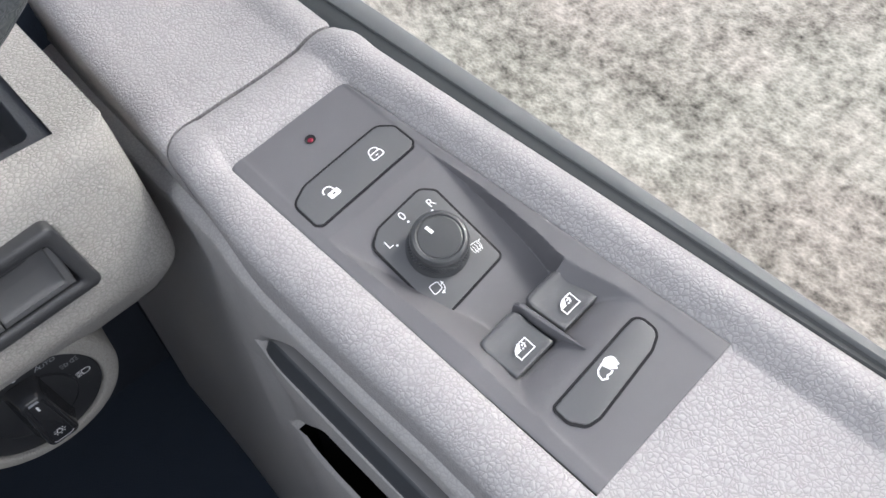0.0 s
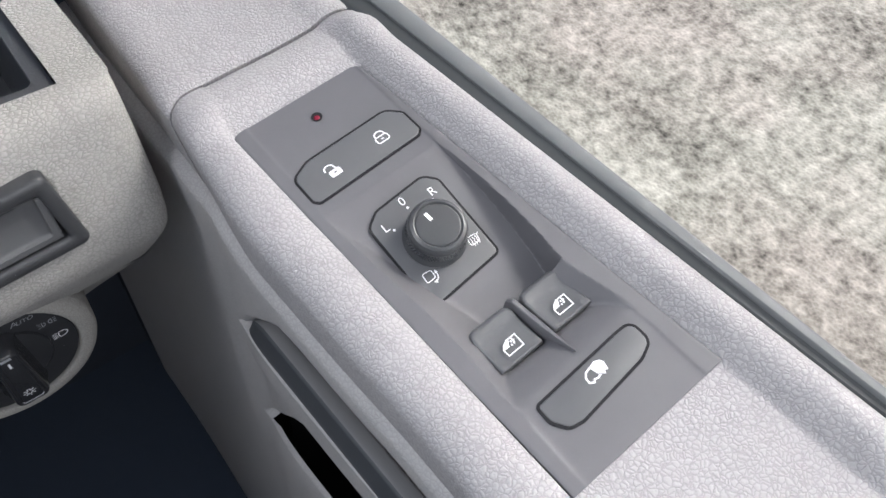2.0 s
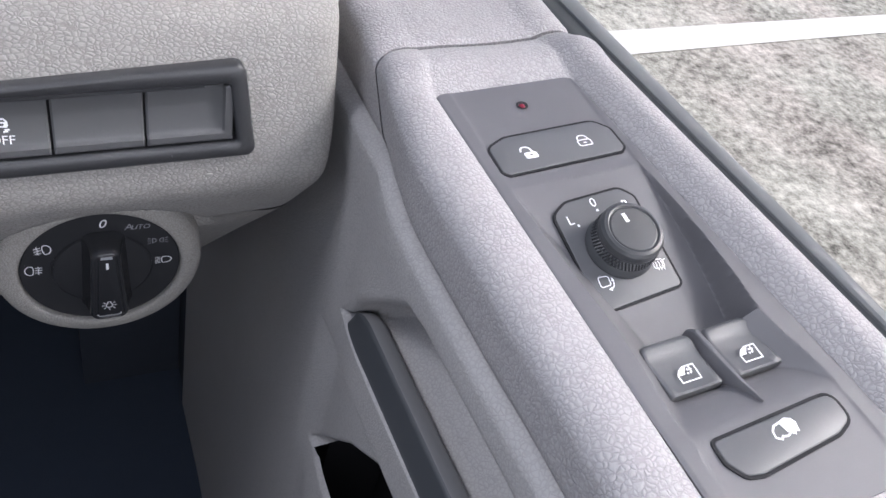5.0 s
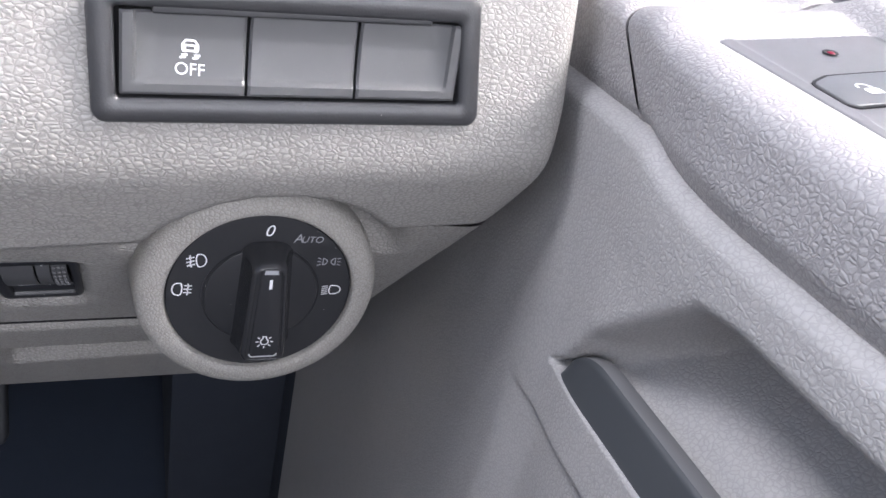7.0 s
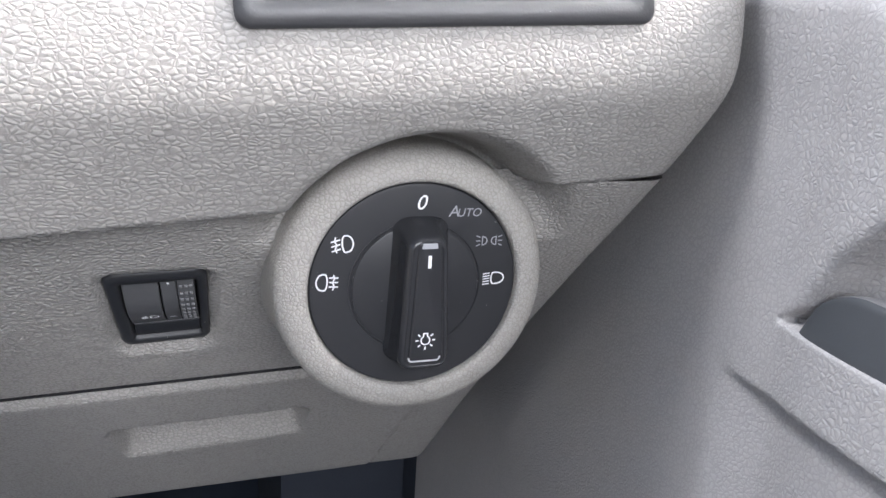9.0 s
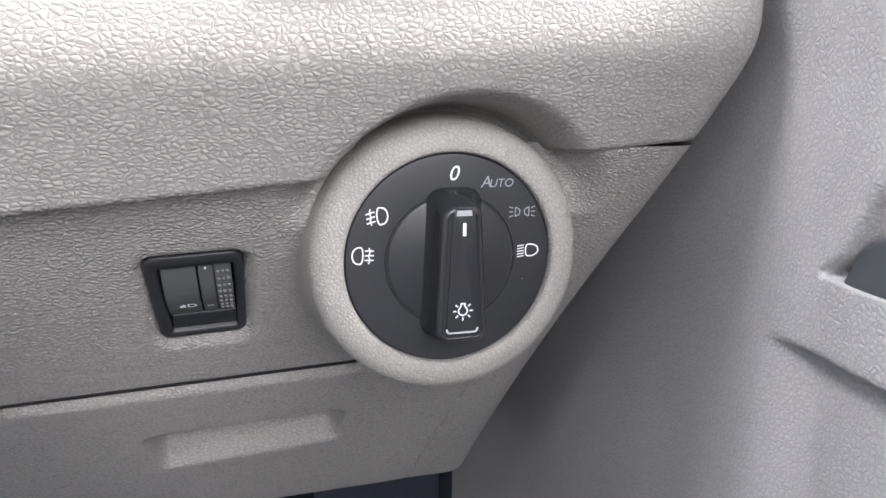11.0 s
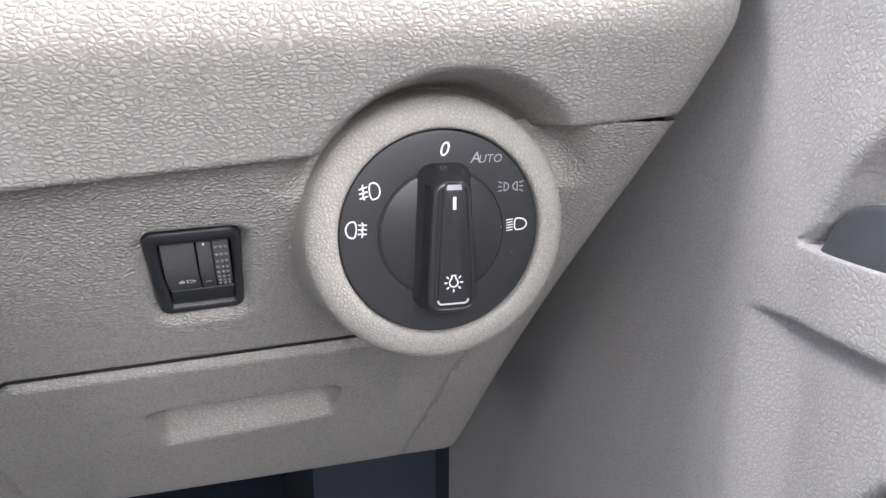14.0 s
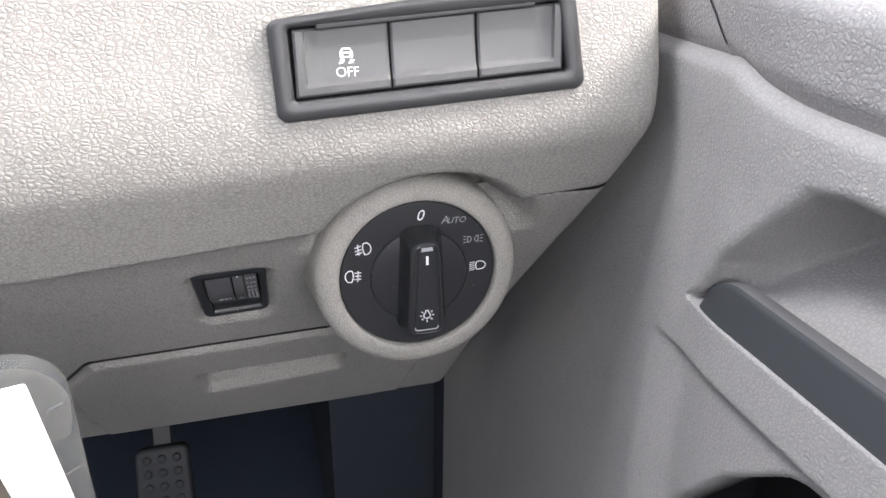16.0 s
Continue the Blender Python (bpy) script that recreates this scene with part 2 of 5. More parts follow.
def sheet(rows, keep=None, bm=None):
    """A skin over rows of points; keep(i, j) leaves faces out."""
    bm = bm or bmesh.new()
    vs = [[bm.verts.new(p) for p in row] for row in rows]
    for i in range(len(rows) - 1):
        for j in range(len(rows[0]) - 1):
            if keep is None or keep(i, j):
                bm.faces.new((vs[i][j], vs[i + 1][j], vs[i + 1][j + 1], vs[i][j + 1]))
    for v in [v for v in bm.verts if not v.link_faces]:
        bm.verts.remove(v)
    return bm


def rounded(poly, r, n=5):
    """The outline with its corners rounded by r (one value, or one a corner)."""
    out = []
    k = len(poly)
    for i in range(k):
        rad = r[i] if isinstance(r, (list, tuple)) else r
        p, a, b = (Vector(poly[j % k]) for j in (i, i - 1, i + 1))
        da, db = (a - p).normalized(), (b - p).normalized()
        half = da.angle(db) / 2
        reach = min(rad / math.tan(half), (a - p).length * 0.49, (b - p).length * 0.49)
        rad = reach * math.tan(half)
        mid = p + (da + db).normalized() * (rad / math.sin(half))
        s, e = p + da * reach - mid, p + db * reach - mid
        for q in range(n + 1):
            w = s.lerp(e, q / n)
            out.append(tuple(mid + w.normalized() * rad) if w.length > 1e-9 else tuple(p))
    return out


def grown(poly, d):
    """The outline moved outwards by d."""
    area = sum(a[0] * b[1] - b[0] * a[1] for a, b in zip(poly, poly[1:] + poly[:1]))
    sgn = 1 if area > 0 else -1
    out, k = [], len(poly)
    for i in range(k):
        a, p, b = (Vector(poly[j % k]) for j in (i - 1, i, i + 1))
        e1, e2 = (p - a), (b - p)
        n1, n2 = Vector((e1.y, -e1.x)), Vector((e2.y, -e2.x))
        n1 = n1.normalized() if n1.length > 1e-9 else n2.normalized()
        n2 = n2.normalized() if n2.length > 1e-9 else n1
        nn = (n1 + n2).normalized()
        out.append(tuple(p + nn * sgn * d / max(0.4, nn.dot(n1))))
    return out


def slab(bm, poly, lo, hi, m, bevel=0.0, steps=3, dish=None):
    """A plate of that outline in the frame m, its upper edge rounded. dish(a, b) lowers the top."""
    loops = [[(a, b, lo) for a, b in poly]]
    if bevel:
        for q in range(steps + 1):
            w = math.pi / 2 * q / steps
            loops.append([(a, b, hi - bevel * (1 - math.sin(w))) for a, b in grown(poly, -bevel * (1 - math.cos(w)))])
    else:
        loops.append([(a, b, hi) for a, b in poly])
    vs = [[bm.verts.new(m @ Vector(p)) for p in loop] for loop in loops]
    k = len(poly)
    for a, b in zip(vs, vs[1:]):
        for i in range(k):
            bm.faces.new((a[i], a[(i + 1) % k], b[(i + 1) % k], b[i]))
    bm.faces.new(vs[0][::-1])
    bm.faces.new(vs[-1])
    return bm


def ring_plate(bm, outer, inner, lo, hi, m, bevel=0.0004):
    """A frame between two outlines with the same number of points, with softened edges."""
    loops = [(outer, lo), (outer, hi - bevel), (grown(outer, -bevel), hi), (grown(inner, bevel), hi), (inner, hi - bevel), (inner, lo)]
    vs = [[bm.verts.new(m @ Vector((a, b, h))) for a, b in o] for o, h in loops]
    k = len(outer)
    for a, b in zip(vs, vs[1:]):
        for i in range(k):
            bm.faces.new((a[i], a[(i + 1) % k], b[(i + 1) % k], b[i]))
    return bm


def turned(bm, profile, m, n=64):
    """A turned body: (radius, height) pairs about the frame's third axis."""
    vs = [[bm.verts.new(m @ Vector((r * math.cos(2 * math.pi * i / n), r * math.sin(2 * math.pi * i / n), h))) for i in range(n)] for r, h in profile]
    for a, b in zip(vs, vs[1:]):
        for i in range(n):
            bm.faces.new((a[i], a[(i + 1) % n], b[(i + 1) % n], b[i]))
    return bm, vs


def strokes(bm, lines, width, m, h=0.00012):
    """Printed lines: each a row of (a, b) in millimetres, drawn as a thin raised ribbon with round ends."""
    w = width / 2000
    for line in lines:
        pts = [Vector((a / 1000, b / 1000)) for a, b in line]
        closed = (pts[0] - pts[-1]).length < 1e-9
        if closed:
            pts = pts[:-1]
        k = len(pts)
        left, right = [], []
        for i, p in enumerate(pts):
            a = pts[i - 1] if (i or closed) else p
            b = pts[(i + 1) % k] if (i < k - 1 or closed) else p
            e1, e2 = (p - a), (b - p)
            n1, n2 = Vector((-e1.y, e1.x)), Vector((-e2.y, e2.x))
            n1 = n1.normalized() if n1.length > 1e-9 else n2.normalized()
            n2 = n2.normalized() if n2.length > 1e-9 else n1
            nn = (n1 + n2)
            nn = nn.normalized() if nn.length > 1e-6 else n1
            off = nn * w / max(0.5, nn.dot(n1))
            left.append(bm.verts.new(m @ Vector((*(p + off), h))))
            right.append(bm.verts.new(m @ Vector((*(p - off), h))))
        for i in range(k if closed else k - 1):
            j = (i + 1) % k
            bm.faces.new((left[i], right[i], right[j], left[j]))
    return bm


def patch(bm, poly, m, h=0.00012):
    """A printed area; the outline is in millimetres."""
    bm.faces.new([bm.verts.new(m @ Vector((a / 1000, b / 1000, h))) for a, b in poly])
    return bm


def arc(cx, cy, rx, ry, a0, a1, n=16):
    return [(cx + rx * math.cos(radians(a0 + (a1 - a0) * i / n)), cy + ry * math.sin(radians(a0 + (a1 - a0) * i / n))) for i in range(n + 1)]


def letters(bm, text, size, at, m, shear=0.0, h=0.00012):
    """Printed words; size and place in millimetres, centred on the place."""
    cu = bpy.data.curves.new("letters", "FONT")
    cu.body, cu.size, cu.shear = text, size / 1000, shear
    cu.align_x, cu.align_y = "CENTER", "CENTER"
    ob = new("letters", cu)
    me = bpy.data.meshes.new_from_object(ob.evaluated_get(bpy.context.evaluated_depsgraph_get()))
    me.transform(m @ Matrix.Translation((at[0] / 1000, at[1] / 1000, h)))
    bm.from_mesh(me)
    bpy.data.objects.remove(ob)
    bpy.data.meshes.remove(me)
    bpy.data.curves.remove(cu)
    return bm


def frame_of(origin, u, v):
    u, v = Vector(u).normalized(), Vector(v)
    n = u.cross(v).normalized()
    v = n.cross(u)
    m = Matrix((u, v, n)).transposed().to_4x4()
    m.translation = origin
    return m


def ease(t):
    t = max(0.0, min(1.0, t))
    return t * t * (3 - 2 * t)


def spline(points, t):
    """Piecewise smooth value at t through (t, value) pairs."""
    if t <= points[0][0]:
        return points[0][1]
    for k in range(len(points) - 1):
        (a, va), (b, vb) = points[k], points[k + 1]
        if t <= b:
            before = points[k - 1] if k else points[k]
            after = points[k + 2] if k + 2 < len(points) else points[k + 1]
            ta = (vb - before[1]) / (b - before[0]) * (b - a)
            tb = (after[1] - va) / (after[0] - a) * (b - a)
            s = (t - a) / (b - a)
            return (2 * s**3 - 3 * s**2 + 1) * va + (s**3 - 2 * s**2 + s) * ta + (-2 * s**3 + 3 * s**2) * vb + (s**3 - s**2) * tb
    return points[-1][1]


def inside_depth(poly):
    """A function of (a, b): the distance to the outline, positive inside."""
    p = np.array(poly)
    q = np.roll(p, -1, 0)

    def depth(a, b):
        w, e = np.array((a, b)) - p, q - p
        t = np.clip((w * e).sum(1) / (e * e).sum(1), 0, 1)
        d = np.sqrt(((w - e * t[:, None]) ** 2).sum(1).min())
        c = (p[:, 1] <= b) != (q[:, 1] <= b)
        x = p[:, 0] + (b - p[:, 1]) / np.where(q[:, 1] == p[:, 1], 1e-12, q[:, 1] - p[:, 1]) * e[:, 0]
        return d if (c & (a < x)).sum() % 2 else -d

    return depth


def steps(a, b, size):
    n = max(1, round(abs(b - a) / size))
    return [a + (b - a) * i / n for i in range(n + 1)]


# ---------- ground and shell ----------
bm = bmesh.new()
sheet([[(x, y, 0) for y in (-400, -30, -6, 0, 3, 6, 30, 400)] for x in (-400, -30, -6, 0, 3, 6, 30, 400)], None, bm)
solid("ground", bm, ground_material(), "weathered asphalt blotched with pale lichen and moss", "ground")

bm = bmesh.new()
sheet([[(1.4, 1.88 + o, 0.004), (2.35, 2.01 + o, 0.004), (3.6, 2.175 + o, 0.004), (6.0, 2.49 + o, 0.004)] for o in (0.0, 0.165)], None, bm)
m_line = plastic("road_paint", (0.74, 0.73, 0.69), 0.8, 0.0, 0.001, 120.0, 0.12)
solid("parking_line", bm, m_line, "white painted parking line on the asphalt", "road marking")

def slab_wall(name, lo, hi, mat, label, category):
    bm = bmesh.new()
    box(bm, lo, hi)
    return solid(name, bm, mat, label, category)


slab_wall("floor", (-1.50, -1.65, 0.26), (0.22, 1.20, 0.30), M_CARPET, "dark carpeted car floor", "floor")
# unseen block, added to set how much light bounces up at the dash
slab_wall("bounce_floor", (-1.50, -1.65, 0.30), (0.14, -0.04, 0.56), M_BOUNCE, "unseen raised grey block behind the footwell, added to set bounced light", "floor")
slab_wall("firewall", (-1.50, 1.20, 0.26), (0.22, 1.24, 1.08), M_CARPET, "dark lined bulkhead beyond the footwell", "bulkhead")
slab_wall("pillar_base", (-0.030, 0.64, 0.30), (0.083, 1.20, 0.90), M_KICK, "dark grey kick panel at the foot of the pillar", "pillar")
# dark filler blocks, added to close the door slot against stray light
slab_wall("jamb_block", (0.084, 0.515, 0.30), (0.22, 1.20, 0.985), M_KICK, "dark block filling the door gap to keep light out", "pillar")
slab_wall("slot_block", (0.045, 0.37, 0.95), (0.22, 1.20, 1.10), M_CARPET, "dark block added beside the dash end to keep sky light out", "pillar trim")
# unseen walls and roof slab: heights and reach chosen to shape the daylight
slab_wall("wall_left", (-1.54, -1.65, 0.26), (-1.50, 1.24, 1.32), M_LINING, "unseen far wall closing the cabin, height set for the light", "wall")
slab_wall("wall_rear", (-1.54, -1.69, 0.26), (0.24, -1.65, 1.36), M_LINING, "unseen pale rear wall closing the cabin, height set for the light", "wall")
slab_wall("wall_sill", (0.14, -1.65, 0.26), (0.22, -0.36, 1.00), M_LINING, "body side behind the front door", "wall")
slab_wall("ceiling", (-1.54, -1.69, 1.84), (0.10, -0.32, 1.88), M_LINING, "unseen pale roof slab over the cabin rear, reach set for the light", "ceiling")
slab_wall("pillar_rear_left", (-1.54, -1.69, 1.36), (-1.46, -1.65, 1.84), M_LINING, "pale rear roof pillar", "pillar")
slab_wall("pillar_rear_right", (0.02, -1.69, 1.36), (0.10, -1.65, 1.84), M_LINING, "pale rear roof pillar", "pillar")
# unseen block that stops light leaking through the hollow dash
slab_wall("bulk_core", (-1.49, 0.45, 0.84), (0.02, 1.19, 0.99), M_CARPET, "unseen dark block inside the dashboard, added to stop light leaking through", "dash core")


# ---------- door ----------
def edge_left(y):
    return 0.0945 - 0.031 * y


def edge_right(y):
    return 0.1605 - 0.0697 * y


def plane_z(x, y):
    return 0.9912 + 0.147 * x + 0.048 * y


def crease_z(y):
    """Height of the line where the padded roll meets the door card."""
    return spline([(-0.40, 0.9745), (0.06, 0.9755), (0.16, 0.9768), (0.18, 0.9780), (0.195, 0.9805), (0.206, 0.9838), (0.2145, 0.9870)], y)


def crease_x(y):
    return spline([(-0.40, 0.0812), (0.086, 0.0771), (0.12, 0.0757), (0.16, 0.0746), (0.18, 0.0742), (0.20, 0.0746), (0.2145, 0.0762)], y)


SEAM_Y, SEAM_LOW = 0.243, 0.2145


def down_side(y):
    """The cut between pad and front trim leans back down the side: the place there for a section at y."""
    return y if y < 0.165 else 0.165 + (y - 0.165) * (SEAM_LOW - 0.165) / (SEAM_Y - 0.165)


def seam_z(x):
    return spline([(0.070, 1.0090), (0.080, 1.0135), (0.090, 1.0168), (0.100, 1.0182), (0.125, 1.0203), (0.150, 1.0240), (0.175, 1.0272)], x)


def roll_x(y):
    """The outer face of the padded roll."""
    return crease_x(down_side(y)) - 0.0046 + 0.0030 * ease((y - 0.18) / 0.05) + 0.05 * max(0.0, y - 0.25)


def trim_section(y, sink=False):
    """The upper trim across the door at y, from the lower crease over the roll to the window side."""
    xs, re = roll_x(y), edge_right(min(y, 0.25))
    b = ease((y - 0.2130) / (SEAM_Y - 0.2130))

    def top_z(x):
        front = seam_z(x) + 0.048 * max(0.0, y - SEAM_Y)
        return plane_z(x, min(y, SEAM_Y)) * (1 - b) + front * b + 0.0028 * math.sin(math.pi * b)

    le = edge_left(y) if y <= 0.2135 else edge_left(0.2135) + (xs + 0.018 - edge_left(0.2135)) * ease((y - 0.2135) / 0.02)
    zl, zr = top_z(le) + 0.0016 * (1 - b), top_z(re)
    ya = down_side(y)
    cx, cz = crease_x(ya), crease_z(ya)
    if y > SEAM_Y:
        cx, cz = max(cx, xs - 0.0010), 0.9862
    bulge_z = cz + 0.0098 - 0.0045 * ease((y - 0.19) / 0.04)
    low = [(cx + 0.007, cz - 0.004), (cx + 0.0026, cz - 0.0012), (cx + 0.0016, cz + 0.0010)]
    under = [(low[2][0] + (xs + 0.0018 - low[2][0]) * t, low[2][1] + (bulge_z - 0.0022 - low[2][1]) * t) for t in (0.40, 0.85)]
    bulge = [(xs + 0.0013, bulge_z - 0.0012), (xs + 0.0008, bulge_z), (xs + 0.0005, bulge_z + 0.0016), (xs + 0.0004, bulge_z + 0.0034)]
    tall = min(0.0095 - 0.002 * b, zl - bulge_z - 0.006)
    face = [(xs + 0.0004 * (1 - t), bulge_z + 0.0034 + (zl - tall - bulge_z - 0.0034) * t) for t in (0.35, 0.7, 1.0)]
    wide, x0 = le - 0.0022 - xs, xs
    side = [(x0 + wide * (1 - math.cos(a)), zl - tall + tall * math.sin(a)) for a in (0.16, 0.34, 0.52, 0.70, 0.88, 1.06, 1.24, 1.42)] + [(le - 0.0006, zl - 0.0008 * (1 - b))]
    mid = []
    for t in [0, 0.02] + [i / 14 for i in range(1, 14)] + [0.98, 1]:
        x = le + (re - le) * t
        z = top_z(x) + (zl - 0.0010 * (1 - b) - top_z(le)) * (1 - ease(t / 0.3)) - 0.0003 * (1 - b)
        mid.append((x, z - ((0.024 if y < 0.207 else 0.0014) if sink and 0.01 < t < 0.99 else 0.0)))
    k = 1 - 0.55 * b
    right = [(re + 0.0012, zr + 0.0010 * k), (re + 0.0040, zr + 0.0042 * k), (re + 0.0070, zr + 0.0070 * k), (re + 0.0100, zr + 0.0082 * k), (re + 0.0135, zr + 0.0082 * k),
             (re + 0.0165, zr + 0.0070 * k), (re + 0.0190, zr + 0.0045 * k), (re + 0.0200, zr + 0.0010), (re + 0.0205, zr - 0.010)]
    return [(x, y, z) for x, z in low + under + bulge + face + side + mid + right]


SIDE_POINTS = 21  # how many points of a section lie on the roll's side


def to_seam(p):
    x, y, z = p
    end = SEAM_LOW + (SEAM_Y - SEAM_LOW) * max(0.0, min(1.0, (z - 0.986) / 0.0295))
    return (x, y if y < 0.165 else 0.165 + (y - 0.165) * (end - 0.165) / (SEAM_Y - 0.165), z)


def from_seam(p):
    x, y, z = p
    end = SEAM_LOW + 0.0017 + (SEAM_Y - SEAM_LOW) * max(0.0, min(1.0, (z - 0.986) / 0.0295))
    return (x, y if y > 0.32 else 0.32 - (0.32 - y) * (0.32 - end) / (0.32 - SEAM_Y - 0.0017), z)


door = thing("driver_door", (0.12, 0.0, 0.30), "grey moulded plastic driver's door with padded armrest, closed", "car door")
PY0, PY1 = 0.0385, 0.2125
ys = steps(-0.34, PY0 - 0.001, 0.012) + [PY0] + steps(PY0 + 0.0006, PY1 - 0.0006, 0.006) + [PY1] + steps(PY1 + 0.001, SEAM_Y - 0.004, 0.003) + [SEAM_Y - d for d in (0.0030, 0.0020, 0.0012, 0.0006, 0.0)]
rows = []
for y in ys:
    drop = 0.0014 * ease((y - SEAM_Y + 0.003) / 0.003) ** 2
    rows.append([(x, yy, z - (drop if i >= SIDE_POINTS else drop * 0.5)) for i, (x, yy, z) in enumerate(trim_section(y, PY0 < y < PY1))])
rows = [[to_seam(p) if i < SIDE_POINTS else p for i, p in enumerate(row)] for row in rows]
rows.append([(x + 0.005, y + 0.0003, z - 0.009) for x, y, z in rows[-1]])
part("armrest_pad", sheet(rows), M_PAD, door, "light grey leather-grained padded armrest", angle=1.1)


def cove(x, y):
    """The front trim rises in a hollow curve towards the mirror corner."""
    start = 0.272 + 1.1 * (x - 0.125) ** 2 * 8
    d = max(0.0, y - start)
    return 3.2 * d * d if d < 0.09 else 0.0259 + 0.62 * (d - 0.09)


rows = []
for y in [SEAM_Y + d for d in (0.0017, 0.0023, 0.0032, 0.0045)] + steps(SEAM_Y + 0.007, 0.56, 0.004):
    drop = 0.0012 * (1 - ease((y - SEAM_Y - 0.0017) / 0.003)) ** 2
    row = []
    for i, (x, _, z) in enumerate(trim_section(y)):
        f = 1.0 if i >= 12 else i / 12
        row.append((x, y, z + (cove(x, y) - drop) * f))
    rows.append(row)
rows = [[from_seam((x, y, max(z, 0.9862))) if i < SIDE_POINTS else (x, y, z) for i, (x, y, z) in enumerate(row)] for row in rows]
rows.insert(0, [(x + 0.005, y - 0.0003, z - 0.009) for x, y, z in rows[0]])
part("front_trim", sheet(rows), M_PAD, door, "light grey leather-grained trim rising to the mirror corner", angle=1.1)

# door card with the pull opening and the pocket below it
PULL = rounded([(0.2185, 0.8960), (0.204, 0.9225), (0.186, 0.9420), (0.166, 0.9620), (0.150, 0.9650), (0.00, 0.9630), (-0.03, 0.93), (0.00, 0.8960)], [0.0015, 0.02, 0.03, 0.012, 0.01, 0.02, 0.02, 0.02])
POCKET = rounded([(0.228, 0.779), (0.184, 0.838), (0.150, 0.868), (-0.10, 0.868), (-0.16, 0.83), (-0.16, 0.776), (0.21, 0.776)], [0.003, 0.03, 0.03, 0.03, 0.02, 0.02, 0.004])
pull_depth, pocket_depth = inside_depth(PULL), inside_depth(POCKET)


def card_top(y):
    """Upper edge of the card, along the pad's crease and then under the front trim."""
    return crease_z(y) - 0.0018 * ease((y - 0.208) / 0.008)


def card_x(y, z):
    """The card's face: a rounded ridge under the crease, then nearly upright."""
    d = card_top(y) + 0.0030 - z
    r = 0.0065
    face = crease_x(y) - 0.0050
    reach = r + 0.004 * ease((y - 0.205) / 0.014)
    x = face + (reach * (1 - math.sqrt(max(0.0, 1 - (max(0.0, r - d) / r) ** 2))) if d < r else 0.0) + 0.0016 * ease((d - 0.008) / 0.03)
    x += 0.0055 * ease((0.8745 - z) / 0.0040) * ease((0.240 - y) / 0.025) - 0.0055 * ease((0.80 - z) / 0.05) * ease((0.24 - y) / 0.03)
    x += 0.006 * ease((y - 0.30) / 0.20)
    return x


def rolled_in(x, depth, lip, back, wall):
    """Inside an opening the card rolls over its lip and falls away to the back."""
    if depth < lip:
        return x + lip * (1 - math.sqrt(1 - (depth / lip) ** 2)) if depth > 0 else x
    return x + lip + (back - x - lip) * math.sqrt(min(1.0, (depth - lip) / wall))


zs = steps(0.30, 0.74, 0.02) + steps(0.742, 0.885, 0.0016) + steps(0.8858, 0.9886, 0.0009)
cys = steps(-0.36, -0.06, 0.012) + steps(-0.057, 0.13, 0.003) + steps(0.1312, 0.262, 0.0012) + steps(0.268, 0.585, 0.012)
rows = []
marks = []
for y in cys:
    marks.append([])
    row = []
    for z in zs:
        z2 = min(z, card_top(y) + 0.0029)
        x = card_x(y, z2)
        dp, dk = (pull_depth(y, z2), pocket_depth(y, z2)) if 0.74 < z2 and -0.2 < y < 0.27 else (-1, -1)
        if dp > 0:
            low_side = ease((0.905 - z2) / 0.008)
            x = rolled_in(x, dp, 0.0052 - 0.0042 * low_side, 0.089 + 0.036 * ease((z2 - 0.900) / 0.055), 0.008)
        elif dk > 0:
            x = rolled_in(x, dk, 0.003, 0.134, 0.006)
        row.append((x, y, z2))
        marks[-1].append(dk * 2.8 if z2 < 0.7806 and y < 0.216 else dk)
    rows.append(row)
part("door_card", sheet(rows, lambda i, j: marks[i][j] < 0.0042), M_CARD, door, "grey grained plastic door card", angle=1.2)

# near-black filler: plugs the hollow door and stands in for the pocket's shade
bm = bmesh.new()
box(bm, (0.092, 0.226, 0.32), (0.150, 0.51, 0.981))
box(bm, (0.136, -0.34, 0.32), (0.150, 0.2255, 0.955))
part("door_core", bm, M_GAP, door, "near-black filler inside the door, standing in for shade behind the trim")

# dark insert along the pull grip, with a domed front end and a rounded crest
rows = []
for k in range(60):
    y = 0.2098 - (0.0198 * (1 - math.cos(math.pi / 2 * k / 22)) if k <= 22 else 0.0198 + 0.0055 * (k - 22))
    w = math.sqrt(max(0.0, 1 - max(0.0, (y - 0.190) / 0.0198) ** 2))
    top = 0.8968 + 0.0162 * w
    lean = -0.02 * (min(y, 0.19) - 0.15)
    x0 = 0.0722 + lean + 0.002 * (1 - w)
    row = [(x0 + 0.003, y, 0.880), (x0 + 0.001, y, 0.8935)]
    row += [(x0 + 0.0002 + 0.0030 * t, y, 0.8955 + (top - 0.0022 * w - 0.8955) * t) for t in (0, 0.25, 0.5, 0.75, 1)]
    row += [(x0 + 0.0032 + (0.0024 - 0.0024 * math.cos(a)) * w, y, top - 0.0022 * w + 0.0022 * w * math.sin(a)) for a in (0.4, 0.8, 1.2, 1.57)]
    row += [(x0 + 0.0056 + 0.0050 * w, y, top - 0.0004), (x0 + 0.0056 + 0.0066 * w, y, top - 0.0018 * w), (x0 + 0.0056 + 0.0072 * w, y, top - 0.005 * w), (x0 + 0.006 + 0.0070 * w, y, 0.882)]
    rows.append(row)
part("grip_insert", sheet([row[:10] for row in rows]), M_RUBBER, door, "dark soft-touch insert along the pull grip", angle=1.3)
